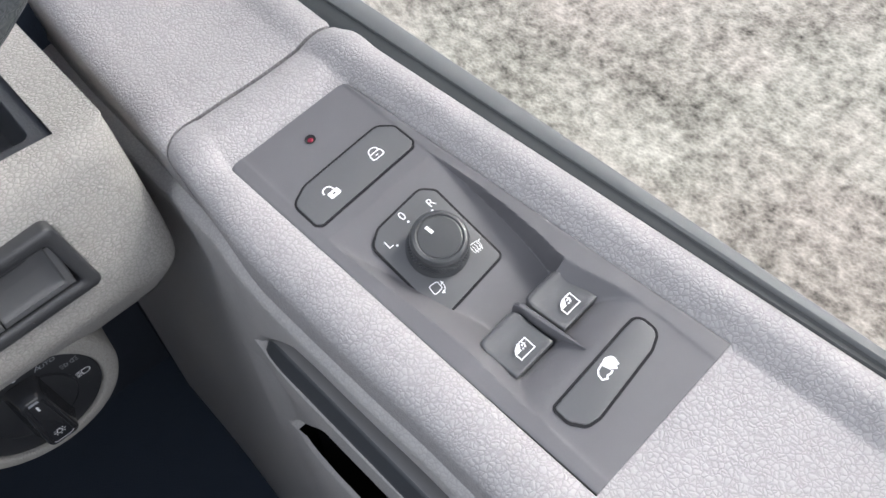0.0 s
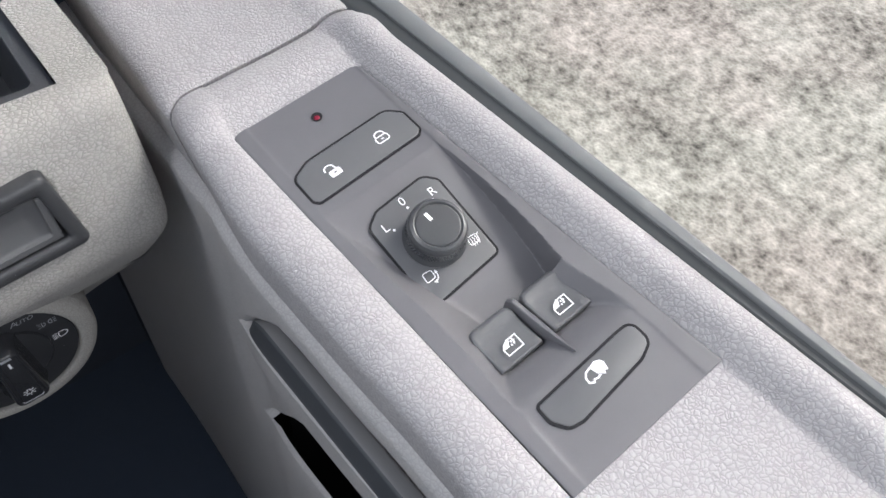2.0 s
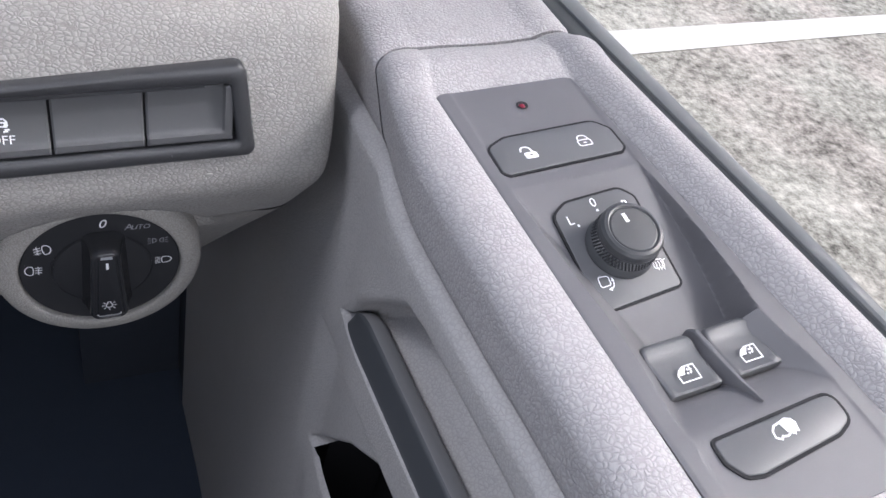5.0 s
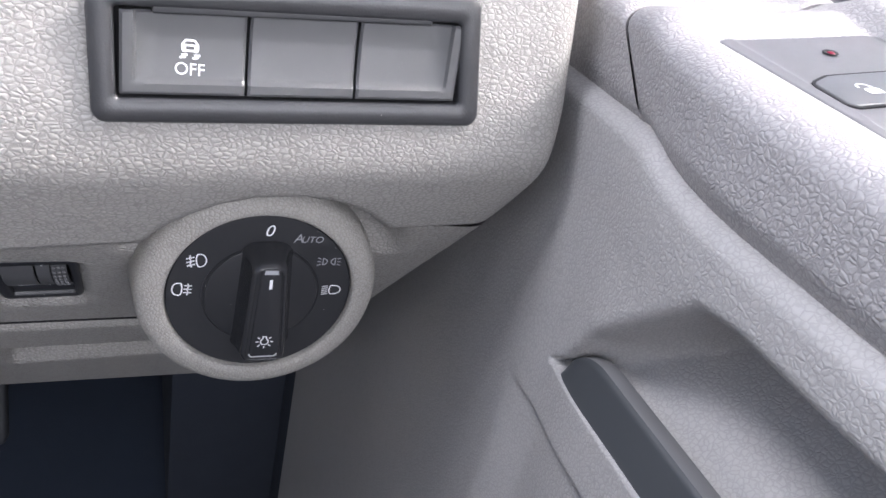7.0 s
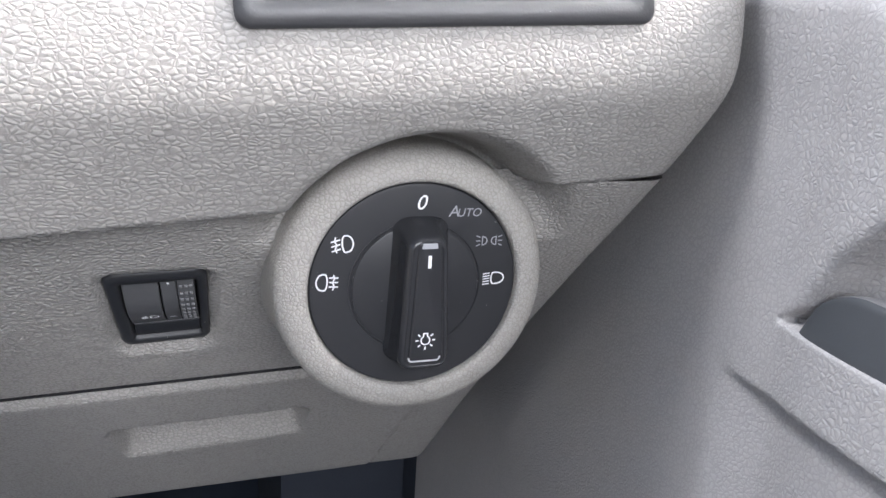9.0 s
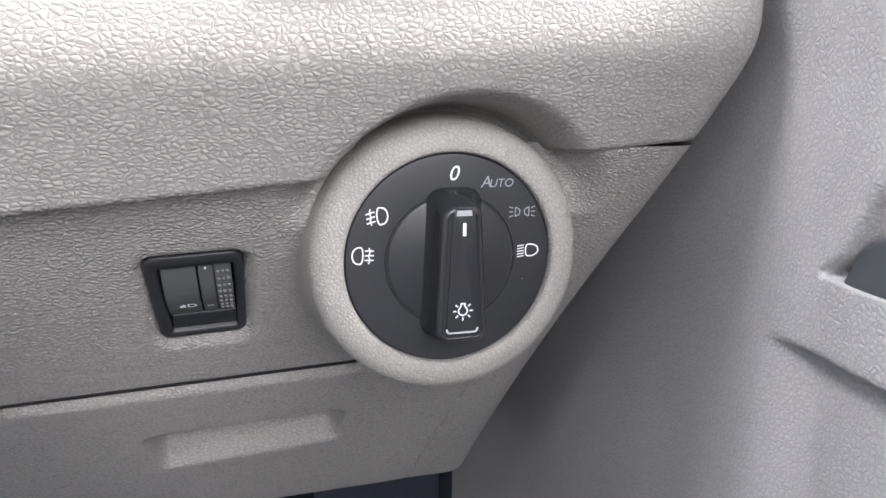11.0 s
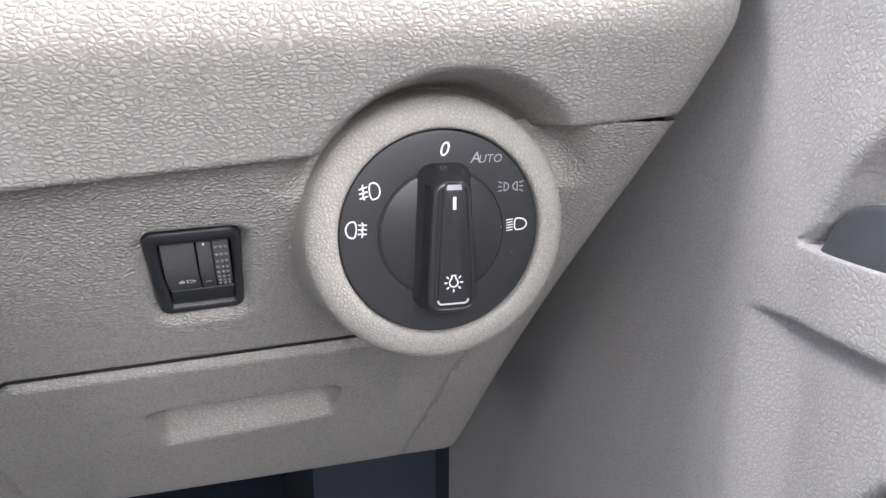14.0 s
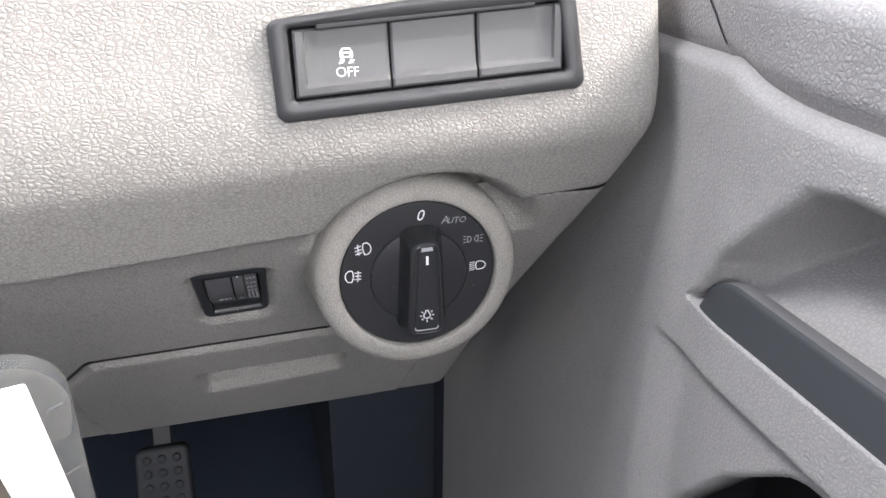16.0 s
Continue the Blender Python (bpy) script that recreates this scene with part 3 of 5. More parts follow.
part("grip_back", sheet([row[9:] for row in rows]), plastic("grip_grey", (0.20, 0.20, 0.205), 0.38), door, "satin grey back of the pull grip", angle=1.3)

# window side: dark lip, grey strip, outer skin, glass
def strip_row(y, section):
    """Across the waist strip: a from 0 at the trim to 1 at the outer edge."""
    x0, x1 = edge_right(y) + 0.0203, 0.1885 - 0.030 * y
    lift = cove(0.17, y) if y > 0.27 else 0.0
    return [(x0 + (x1 - x0) * a, y, 1.0195 + 0.03 * y + b + lift) for a, b in section]


LIP = [(-0.3, -0.006), (0.0, -0.0022), (0.12, -0.0012), (0.30, -0.0012), (0.40, -0.0004), (0.44, -0.003)]
STRIP = [(0.40, -0.006), (0.42, 0.0004), (0.50, 0.0012), (0.85, 0.0012), (0.97, 0.0004), (1.0, -0.003), (1.02, -0.03)]
SKIN = [(1.25, -0.016), (1.6, -0.05), (4.0, -0.20), (5.5, -0.45), (3.0, -0.74)]
lengths = steps(-0.36, 0.36, 0.02)
part("window_lip", sheet([strip_row(y, LIP) for y in lengths]), M_SEAL_DARK, door, "dark rubber lip beside the glass")
part("window_strip", sheet([strip_row(y, STRIP) for y in lengths]), M_SEAL, door, "mid-grey window waist strip")
part("outer_skin", sheet([strip_row(y, SKIN) for y in steps(-0.36, 0.26, 0.04)]), M_SEAL, door, "outer door skin below the window")
bm = bmesh.new()
for o in (0.0, 0.003):
    sheet([[(0.1905 + o - 0.030 * y, y, 0.98), (0.171 + o - 0.030 * y, y, 1.20), (0.111 + o - 0.030 * y, y, 1.60)] for y in (-0.36, 0.0, 0.36)], None, bm)
glass = part("window_pane", bm, M_GLASS, door, "clear side window glass")
glass.visible_shadow = False


# ---------- switch panel on the armrest ----------
PP = Vector((0.122, 0.12, plane_z(0.122, 0.12)))
PF = frame_of(PP, (1, 0, 0.147), (0, 1, 0.048))
panel = thing("switch_panel", PP, "dark grey switch panel with window and mirror controls on the armrest", "switch panel")


def side_left(v):
    return -0.0345 + (0.0924 - v) / 0.1744 * 0.0055


def side_right(v):
    return 0.0238 + (0.0949 - v) / 0.1747 * 0.0123


FLOOR_SLOPE = 0.20


def soft_max(a, b, k):
    return 0.5 * (a + b + math.sqrt((a - b) ** 2 + k * k)) - k * 0.25


def panel_height(u, v):
    """The scooped top of the panel, below its plane."""
    fl = -FLOOR_SLOPE * (0.042 - v)
    if v > 0.042:
        fl = 0.0
    back = spline([(-0.060, 0.0), (-0.052, 0.0), (-0.046, -0.0022), (-0.041, -0.0055), (-0.036, -0.0125)], v) if v < -0.036 else -1
    fl = max(fl, back) if v < -0.036 else fl
    le = spline([(-0.060, -0.0245), (-0.050, -0.0242), (-0.020, -0.0235), (0.0, -0.0250), (0.040, -0.0285)], v)
    ri = spline([(-0.060, 0.0285), (-0.045, 0.0275), (-0.024, 0.0235), (-0.010, 0.0245), (0.010, 0.0250), (0.030, 0.0240), (0.042, 0.0228)], v)
    left_wall = -max(0.0, (u - le)) * (0.9 if v > -0.02 else 0.9)
    right_wall = -max(0.0, (ri - u)) * (5.0 if v > -0.023 else 0.9)
    h = soft_max(soft_max(fl, left_wall, 0.0010), right_wall, 0.0006)
    return min(0.0, h)


vs_list = [0.0936 - 0.0028 * k for k in (0, 0.04, 0.15, 0.35, 0.65, 1)] + steps(0.088, 0.046, 0.006) + steps(0.044, -0.062, 0.0007) + steps(-0.064, -0.0815, 0.005)
rows = []
for v in vs_list:
    cut = max(0.0, 0.0028 - (0.0936 - v))
    cut = 0.0028 - math.sqrt(0.0028 ** 2 - cut ** 2)
    l, r = side_left(v) + cut, side_right(v) - cut
    n = 120
    us = [l + 0.0001, l + 0.0006] + [l + 0.0012 + (r - l - 0.0024) * i / n for i in range(n + 1)] + [r - 0.0006, r - 0.0001]
    row = [(l, v, -0.004)]
    for i, u in enumerate(us):
        e = min(u - l, r - u)
        lip = 0.0009 - 0.0006 * max(0, 1 - e / 0.0012) ** 2
        row.append((u, v, panel_height(u, v) + lip))
    row.append((r, v, -0.004))
    rows.append(row)
rows.insert(0, [(u, v + 0.0006, -0.004) for u, v, h in rows[0]])
rows.append([(u, v - 0.0006, -0.004) for u, v, h in rows[-1]])
bm = sheet([[PF @ Vector(p) for p in row] for row in rows])
part("panel_body", bm, M_PANEL, panel, angle=0.5)
TOP = 0.0009


def raised_button(name, poly, lo, hi, m, parent, label, mat=M_BUTTON, bevel=0.0009, gap=0.0008, level=TOP):
    """A button in a narrow black gap."""
    bm = bmesh.new()
    slab(bm, poly, lo, hi, m, bevel)
    b = part(name, bm, mat, parent, label, angle=0.9)
    bm = bmesh.new()
    slab(bm, grown(poly, gap), lo, level + 0.00012, m)
    part("gap", bm, M_GAP, b)
    return b


def mm(pts):
    return [(a / 1000, b / 1000) for a, b in pts]


# lock button
lock = rounded(mm([(-27.4, 61.9), (-27.4, 49.7), (-25.6, 48.0), (19.7, 49.3), (21.8, 51.2), (21.8, 61.4), (17.0, 66.5), (-19.5, 65.6)]), [0.004, 0.0015, 0.0015, 0.0018, 0.0018, 0.003, 0.005, 0.006])
b = raised_button("lock_button", lock, TOP - 0.003, TOP + 0.0004, PF, panel, "dark grey rocker button with lock symbols", bevel=0.0005, gap=0.00085)
T = PF @ Matrix.Translation((0, 0, TOP + 0.0004))
bm = bmesh.new()
I = T @ Matrix.Translation((0.0083, 0.0571, 0))
strokes(bm, [rounded([(-2.6, -2.3), (2.6, -2.3), (2.6, 0.6), (-2.6, 0.6)], 0.8, 3) + [rounded([(-2.6, -2.3), (2.6, -2.3), (2.6, 0.6), (-2.6, 0.6)], 0.8, 3)[0]],
             [(-2.0, 0.6)] + arc(0, 1.2, 2.0, 1.7, 180, 0, 10) + [(2.0, 0.6)], [(-0.6, -0.9), (0.6, -0.9)]], 0.55, I)
part("lock_symbol", bm, M_WHITE, b, "white printed padlock symbol")
bm = bmesh.new()
I = T @ Matrix.Translation((-0.0142, 0.0560, 0))
patch(bm, rounded([(-2.2, -2.6), (2.6, -2.6), (2.6, 0.5), (-2.2, 0.5)], 0.7, 3), I)
strokes(bm, [[(1.3, 0.5), (1.0, 1.7)] + arc(-0.9, 1.7, 1.9, 1.5, 0, 165, 10) + [(-2.9, 1.0)]], 0.65, I)
part("unlock_symbol", bm, M_WHITE, b, "white printed open padlock symbol")
bm = bmesh.new()
strokes(bm, [[(-0.4, -1.0), (0.8, -1.0)]], 0.6, I @ Matrix.Translation((0, 0, 0.0001)))
part("keyhole", bm, M_BUTTON, b)

# indicator lamp
bm = bmesh.new()
LM = PF @ Matrix.Translation((-0.0042, 0.0811, TOP))
# flush black disc paints the shade of a hole the panel lacks
turned(bm, [(0.0022, 0.0000), (0.0020, 0.00015), (0.0018, 0.00010), (0.0001, 0.00004)], LM, 24)
lamp = part("socket_shade", bm, M_GAP, panel, "flush black disc painted for the shade in the lamp hole")
bm = bmesh.new()
turned(bm, [(0.0012, 0.00006), (0.0010, 0.0003), (0.0006, 0.0005), (0.0001, 0.00055)], LM @ Matrix.Translation((-0.0003, -0.0005, 0)), 20)
part("indicator_lamp", bm, M_RED, lamp, "small dark red indicator lens")

# mirror selector plate on the scoop floor
SF = frame_of(PF @ Vector((0, 0.0155, -FLOOR_SLOPE * (0.042 - 0.0155) + TOP)), PF.to_3x3() @ Vector((1, 0, 0)), PF.to_3x3() @ Vector((0, 1, FLOOR_SLOPE)))
plate = rounded(mm([(-18.6, 13.8), (-18.6, -19.2), (-16.4, -21.7), (12.6, -19.6), (13.0, 14.6), (9.0, 18.9), (-12.6, 17.6)]), [0.004, 0.0012, 0.0018, 0.0018, 0.0025, 0.0045, 0.005])
b = raised_button("selector_plate", plate, -0.002, 0.00055, SF, panel, "dark grey mirror selector plate", M_BUTTON, 0.0003, 0.0008, 0.0003)
T = SF @ Matrix.Translation((0, 0, 0.00055))
bm = bmesh.new()
letters(bm, "L", 4.8, (-14.0, 10.7), T)
letters(bm, "0", 4.8, (-3.0, 15.4), T)
letters(bm, "R", 4.8, (8.3, 12.2), T)
for c in ((-12.0, 8.4), (-2.8, 12.4), (6.6, 9.6)):
    patch(bm, arc(*c, 0.5, 0.5, 0, 345, 12), T)
part("selector_letters", bm, M_WHITE, b, "white printed letters and dots")
bm = bmesh.new()
I = T @ Matrix.Translation((0.0084, -0.0110, 0))
o = rounded([(-2.2, -1.6), (1.6, -1.6), (2.1, 1.3), (-1.8, 1.8)], 0.7, 3)
strokes(bm, [o + [o[0]], [(2.0, 0.8), (3.0, 1.2)]] + [[(x, -2.4), (x + 0.25, -1.7), (x - 0.2, -1.0), (x + 0.25, -0.2), (x, 0.9)] for x in (-1.1, 0, 1.1)], 0.28, I)
part("heating_symbol", bm, M_WHITE, b, "white printed mirror heating symbol")
bm = bmesh.new()
I = T @ Matrix.Translation((-0.0127, -0.0124, 0))
o = rounded([(-2.3, -1.7), (1.4, -1.5), (1.6, 1.6), (-2.0, 2.0)], 0.7, 3)
strokes(bm, [o + [o[0]], arc(0.4, -0.4, 2.2, 2.5, -75, 5, 8)], 0.36, I)
patch(bm, [(1.9, -0.4), (3.2, -0.3), (2.6, 1.0)], I)
patch(bm, [(0.9, -3.6), (1.3, -2.2), (-0.2, -2.7)], I)
part("folding_symbol", bm, M_WHITE, b, "white printed mirror folding symbol")

# mirror knob with a knurled belt
KF = SF @ Matrix.Translation((-0.0022, -0.0022, 0.0005))
knob = thing("mirror_knob", KF @ Vector((0, 0, 0)), "dark round mirror adjusting knob with knurled belt", "knob")
bm = bmesh.new()
prof = [(0.0113, -0.0005), (0.0116, 0.0008), (0.0110, 0.0022), (0.0104, 0.0030), (0.0104, 0.0078), (0.0106, 0.0086), (0.0103, 0.0104), (0.0096, 0.0114), (0.0086, 0.0118), (0.0083, 0.0117),
        (0.0081, 0.0113), (0.0079, 0.0112), (0.0077, 0.0114), (0.0074, 0.0115), (0.0001, 0.0116)]
turned(bm, prof, KF, 72)
part("knob_body", bm, plastic("mirror_knob_grey", (0.055, 0.057, 0.060), 0.38, 0.25, 0.00001), knob, angle=0.3)
bm = bmesh.new()
for k in range(3):
    for i in range(60):
        a = 2 * math.pi * (i + 0.5 * (k % 2)) / 60
        c = KF @ Matrix.Rotation(a, 4, "Z") @ Matrix.Translation((0.0104, 0, 0.0040 + 0.0014 * k))
        vs4 = [bm.verts.new(c @ Vector(p)) for p in ((0, -0.0004, -0.0006), (0, 0.0004, -0.0006), (0, 0.0004, 0.0006), (0, -0.0004, 0.0006))]
        tip = bm.verts.new(c @ Vector((0.0007, 0, 0)))
        for j in range(4):
            bm.faces.new((vs4[j], vs4[(j + 1) % 4], tip))
tagged(part("knurling", bm, M_BEZEL, knob, "knurled black belt", smooth=False), kind="stuff")
bm = bmesh.new()
strokes(bm, [[(-0.6, 6.4), (-0.2, 3.2)]], 1.3, KF @ Matrix.Translation((-0.0006, -0.0006, 0.0116)))
part("pointer_mark", bm, M_WHITE, knob, "white pointer mark")

# window switches
def window_switch(u0, u1, shift, label):
    c = (u0 + u1) / 2
    hold = thing("window_switch", PF @ Vector((c, -0.031, -0.008)), label, "switch", "window switches on the panel")
    w = u1 - u0
    prof = [(-0.0222, -0.014), (-0.0222, -0.0062), (-0.0226, -0.0052), (-0.0234, -0.0046), (-0.0245, -0.0044), (-0.0262, -0.0049), (-0.0290, -0.0052), (-0.0330, -0.0050), (-0.0370, -0.0045), (-0.0392, -0.0042),
            (-0.0398, -0.0046), (-0.0400, -0.0060), (-0.0400, -0.014)]
    rows = []
    turn = 0.0028
    for t, sink in [(0, 0.010), (0, 0.0008), (0.018, 0.0003), (0.05, 0)] + [(k / 40, 0) for k in (3, 4, 6, 9, 14, 20, 26, 31, 34, 36, 37)] + [(0.95, 0), (0.982, 0.0003), (1.0, 0.0008), (1.0, 0.010)]:
        d = min(turn, w * min(t, 1 - t))
        back = turn - math.sqrt(turn ** 2 - (turn - d) ** 2)
        cushion = 0.0004 * (1 - (2 * t - 1) ** 2)
        rows.append([PF @ Vector((u0 + w * t + shift * (-0.0222 - v), v - back * max(0.0, 1 - (-0.0222 - v) / 0.010), (h + 0.0015 - sink - (cushion if -0.039 < v < -0.025 else 0)) if h > -0.013 else h)) for v, h in prof])
    part("rocker", sheet(rows), M_BUTTON, hold, angle=0.8)
    bm = bmesh.new()
    T = PF @ Matrix.Translation((c + 0.0003 + shift * 0.012, -0.0347, -0.0028)) @ Matrix.Rotation(0.02, 4, "X")
    o = [(-3.5, -2.2), (2.8, -2.2), (2.8, 2.4), (-0.8, 2.4), (-2.6, 1.5), (-3.7, 0.1), (-3.5, -2.2)]
    strokes(bm, [o, [(1.0, 2.3), (1.0, 0.1)]], 0.42, T)
    patch(bm, [(-3.5, 0.0), (-2.5, 1.4), (-0.8, 2.3), (0.0, 2.3), (-0.5, 1.4), (-1.2, 0.6), (-1.2, 0.0)], T)
    for c2 in ((0.1, 0.2), (-0.4, 1.2), (0.6, 1.1), (-0.9, 0.1)):
        patch(bm, [(c2[0], c2[1] - 0.45), (c2[0] + 0.45, c2[1]), (c2[0], c2[1] + 0.45), (c2[0] - 0.45, c2[1])], T @ Matrix.Translation((0.0006, 0, 0.00003)))
    part("window_symbol", bm, M_WHITE, hold, "white printed window symbol")
    return hold


window_switch(-0.0186, -0.0010, 0.020, "dark grey window rocker switch with car door symbol")
window_switch(0.0038, 0.0205, 0.055, "dark grey window rocker switch with car door symbol")
bm = bmesh.new()
rows = []
for v, top, w in ((-0.0205, -0.012, 0.0009), (-0.0212, -0.0040, 0.0009), (-0.0235, -0.0016, 0.0010), (-0.033, -0.0012, 0.0010), (-0.041, -0.0006, 0.0008), (-0.050, 0.0009, 0.0002)):
    c = 0.0009 + 0.085 * (-0.0222 - v)
    rows.append([PF @ Vector(p) for p in ((c - w * 1.6, v, -0.016), (c - w, v, top - 0.0004), (c - w * 0.6, v, top), (c + w * 0.6, v, top), (c + w, v, top - 0.0004), (c + w * 1.6, v, -0.016))])
part("divider_fin", sheet(rows), M_PANEL, panel, "thin fin between the window switches")

# sliding door button
van = rounded(mm([(-18.6, -55.6), (-18.6, -61.6), (-15.6, -66.2), (-11.0, -67.2), (17.0, -64.9), (23.2, -62.4), (23.3, -54.4), (17.0, -54.3)]), [0.0012, 0.003, 0.003, 0.004, 0.006, 0.0035, 0.003, 0.004])
b = raised_button("door_release_button", van, TOP - 0.003, TOP + 0.0004, PF, panel, "dark grey elongated button with van symbol", bevel=0.0005, gap=0.0009)
bm = bmesh.new()
T = PF @ Matrix.Translation((0.0028, -0.0590, TOP + 0.0004))
patch(bm, [(-0.6, 2.3), (1.7, 2.9), (3.6, 2.1), (4.3, 0.8), (3.6, -1.9), (2.6, -1.4), (2.0, -2.4), (0.8, -1.4), (0.2, -0.2)], T)
strokes(bm, [[(-0.5, 2.1), (-2.6, 1.7), (-3.9, 0.5), (-4.2, -1.3), (-2.8, -2.2), (-2.0, -1.5), (-0.7, -1.9), (0.6, -1.5)], [(-0.5, 2.1), (0.4, -1.0)]], 0.6, T)
part("van_symbol", bm, M_WHITE, b, "white printed van symbol")


# ---------- dashboard ----------
dash = thing("dashboard", (-0.2, 0.36, 0.76), "light grey grained dashboard end with knee panel below", "dashboard")
PROFILE = [(0.252, 0.0), (0.2466, 0.0095), (0.2412, 0.0190), (0.2364, 0.0275), (0.2347, 0.0320), (0.2341, 0.040), (0.2358, 0.054), (0.2392, 0.067), (0.2428, 0.082), (0.2466, 0.096), (0.2492, 0.1020),
           (0.2530, 0.1055), (0.2590, 0.1070), (0.270, 0.1080), (0.34, 0.112), (0.45, 0.120), (0.95, 0.150)]
LEN = [0.0]
for a, b in zip(PROFILE, PROFILE[1:]):
    LEN.append(LEN[-1] + math.dist(a, b))
PROF_Y = [(s, p[0]) for s, p in zip(LEN, PROFILE)]
PROF_Z = [(s, p[1]) for s, p in zip(LEN, PROFILE)]


def crease_line(x):
    return 0.9275 + 0.083 * max(-0.16, min(x, 0.07))


def dash_end(z):
    return spline([(0.74, 0.030), (0.80, 0.036), (0.85, 0.043), (0.90, 0.0525), (0.925, 0.0565), (0.94, 0.0605), (0.955, 0.0635), (0.98, 0.0645), (1.03, 0.064)], z)


DIAL = Vector((-0.0225, 0.2605, 0.8963))
TRAY_X0, TRAY_X1, TRAY_Y0, TRAY_Y1 = -0.13, 0.0455, 0.2615, 0.335


def end_round(x, xe, r=0.011):
    """Forward set-back of the surface near its right-hand end."""
    d = x - (xe - r)
    return 0.0 if d <= 0 else r - math.sqrt(max(0.0, r * r - d * d))


strip_depth = inside_depth([(-0.0740, 0.9692), (0.0312, 0.9757), (0.0256, 1.0122), (-0.0752, 1.0005)])
ss = steps(0, LEN[12], 0.0018) + steps(LEN[12] + 0.0015, LEN[12] + 0.012, 0.002) + [LEN[13] + v for v in (0.004, 0.03, 0.06, 0.09, 0.18, 0.4, 0.68)]
cols = steps(-1.48, -0.20, 0.04) + steps(-0.195, 0.036, 0.0024)
rows = []
for s in ss:
    y0, z0 = spline(PROF_Y, s), spline(PROF_Z, s)
    row = []
    for x in cols + [0.036 + (dash_end(0.93 + z0) - 0.036) * math.sin(math.pi / 2 * k / 9) for k in range(1, 10)]:
        zc = crease_line(x)
        z = zc + (1.030 - zc) / 0.1085 * z0 if z0 < 0.1085 else 1.030 + z0 - 0.1085
        y = y0 + end_round(x, dash_end(z)) * (1 - ease((z0 - 0.104) / 0.004))
        d = math.hypot(x - (DIAL.x + 0.002), z - (DIAL.z + 0.003)) - 0.0445
        if z > 0.962:
            y += 0.016 * ease((strip_depth(x, z) - 0.0025) / 0.002)
        if z0 < 0.06 and d < 0.003:
            y = y + (max(y, 0.276) - y) * ease((0.003 - d) / 0.007)
        row.append((x, y, z))
    xe = row[-1][0]
    row += [(xe + 0.0002, row[-1][1] + 0.01, row[-1][2]), (xe + 0.0002, max(0.5, row[-1][1] + 0.02), row[-1][2])] if z0 < 0.107 else [(xe + 0.0002, row[-1][1], row[-1][2] - 0.002), (xe + 0.0002, row[-1][1] + 0.0005, row[-1][2] - 0.07)]
    rows.append(row)
rows.insert(0, [(x, y + 0.02, z + 0.001) for x, y, z in rows[0]])


def not_tray(i, j):
    cx = (rows[i][j][0] + rows[i + 1][j + 1][0]) / 2
    cy = (rows[i][j][1] + rows[i + 1][j + 1][1]) / 2
    return not (rows[i][j][2] > 1.0255 and TRAY_X0 < cx < TRAY_X1 and TRAY_Y0 < cy < TRAY_Y1)


part("upper_bolster", sheet(rows, not_tray), M_DASH, dash, "light grey leather-grained upper dash bolster", angle=1.2)

# storage tray let into the dash top
tray = thing("storage_tray", (-0.04, 0.30, 0.99), "dark open storage tray let into the dash top", "storage tray")
bm = bmesh.new()
TF = frame_of((0, 0, 1.0270), (1, 0, 0), (0, 1, 0.03))
outer = rounded([(TRAY_X0, TRAY_Y0 - 0.0012), (TRAY_X1, TRAY_Y0 - 0.0012), (TRAY_X1 + 0.002, TRAY_Y1), (TRAY_X0, TRAY_Y1)], 0.003, 4)
inner = rounded([(TRAY_X0 + 0.006, TRAY_Y0 + 0.005), (TRAY_X1 - 0.007, TRAY_Y0 + 0.005), (TRAY_X1 - 0.005, TRAY_Y1 - 0.005), (TRAY_X0 + 0.006, TRAY_Y1 - 0.005)], 0.003, 4)
ring_plate(bm, outer, inner, -0.010, -0.0078, TF)
part("tray_rim", bm, M_TRAY, tray)
bm = bmesh.new()
lo = grown(inner, -0.004)
vs2 = [[bm.verts.new(TF @ Vector((a, b, h))) for a, b in o] for o, h in ((grown(inner, 0.0005), -0.009), (lo, -0.045))]
k = len(inner)
for i in range(k):
    bm.faces.new((vs2[0][i], vs2[0][(i + 1) % k], vs2[1][(i + 1) % k], vs2[1][i]))
bm.faces.new(vs2[1])
part("tray_well", bm, M_TRAY, tray)

# knee panel with the drawer
def knee_y(z):
    return 0.2615 + 0.78 * (0.9185 - z)


KN = Vector((0, -1, -0.78)).normalized()
drawer_line = rounded([(0.014, 0.8440), (-0.168, 0.8335), (-0.190, 0.8080), (-0.185, 0.737), (-0.0035, 0.742)], [0.001, 0.004, 0.01, 0.004, 0.002], 4)
drawer_depth = inside_depth(drawer_line)
recess_line = rounded([(-0.1235, 0.8090), (-0.044, 0.8140), (-0.0455, 0.7925), (-0.1195, 0.7835)], 0.004, 4)
recess_depth = inside_depth(recess_line)
ADJ = [(-0.1118, 0.8945), (-0.0818, 0.8960), (-0.0828, 0.8618), (-0.1108, 0.8600)]
adj_depth = inside_depth(rounded(ADJ, 0.004, 4))
kz = steps(0.7410, 0.782, 0.0016) + steps(0.7828, 0.826, 0.0008) + steps(0.8266, 0.850, 0.0006) + steps(0.8512, 0.9300, 0.0014)
krow, kin = [], []
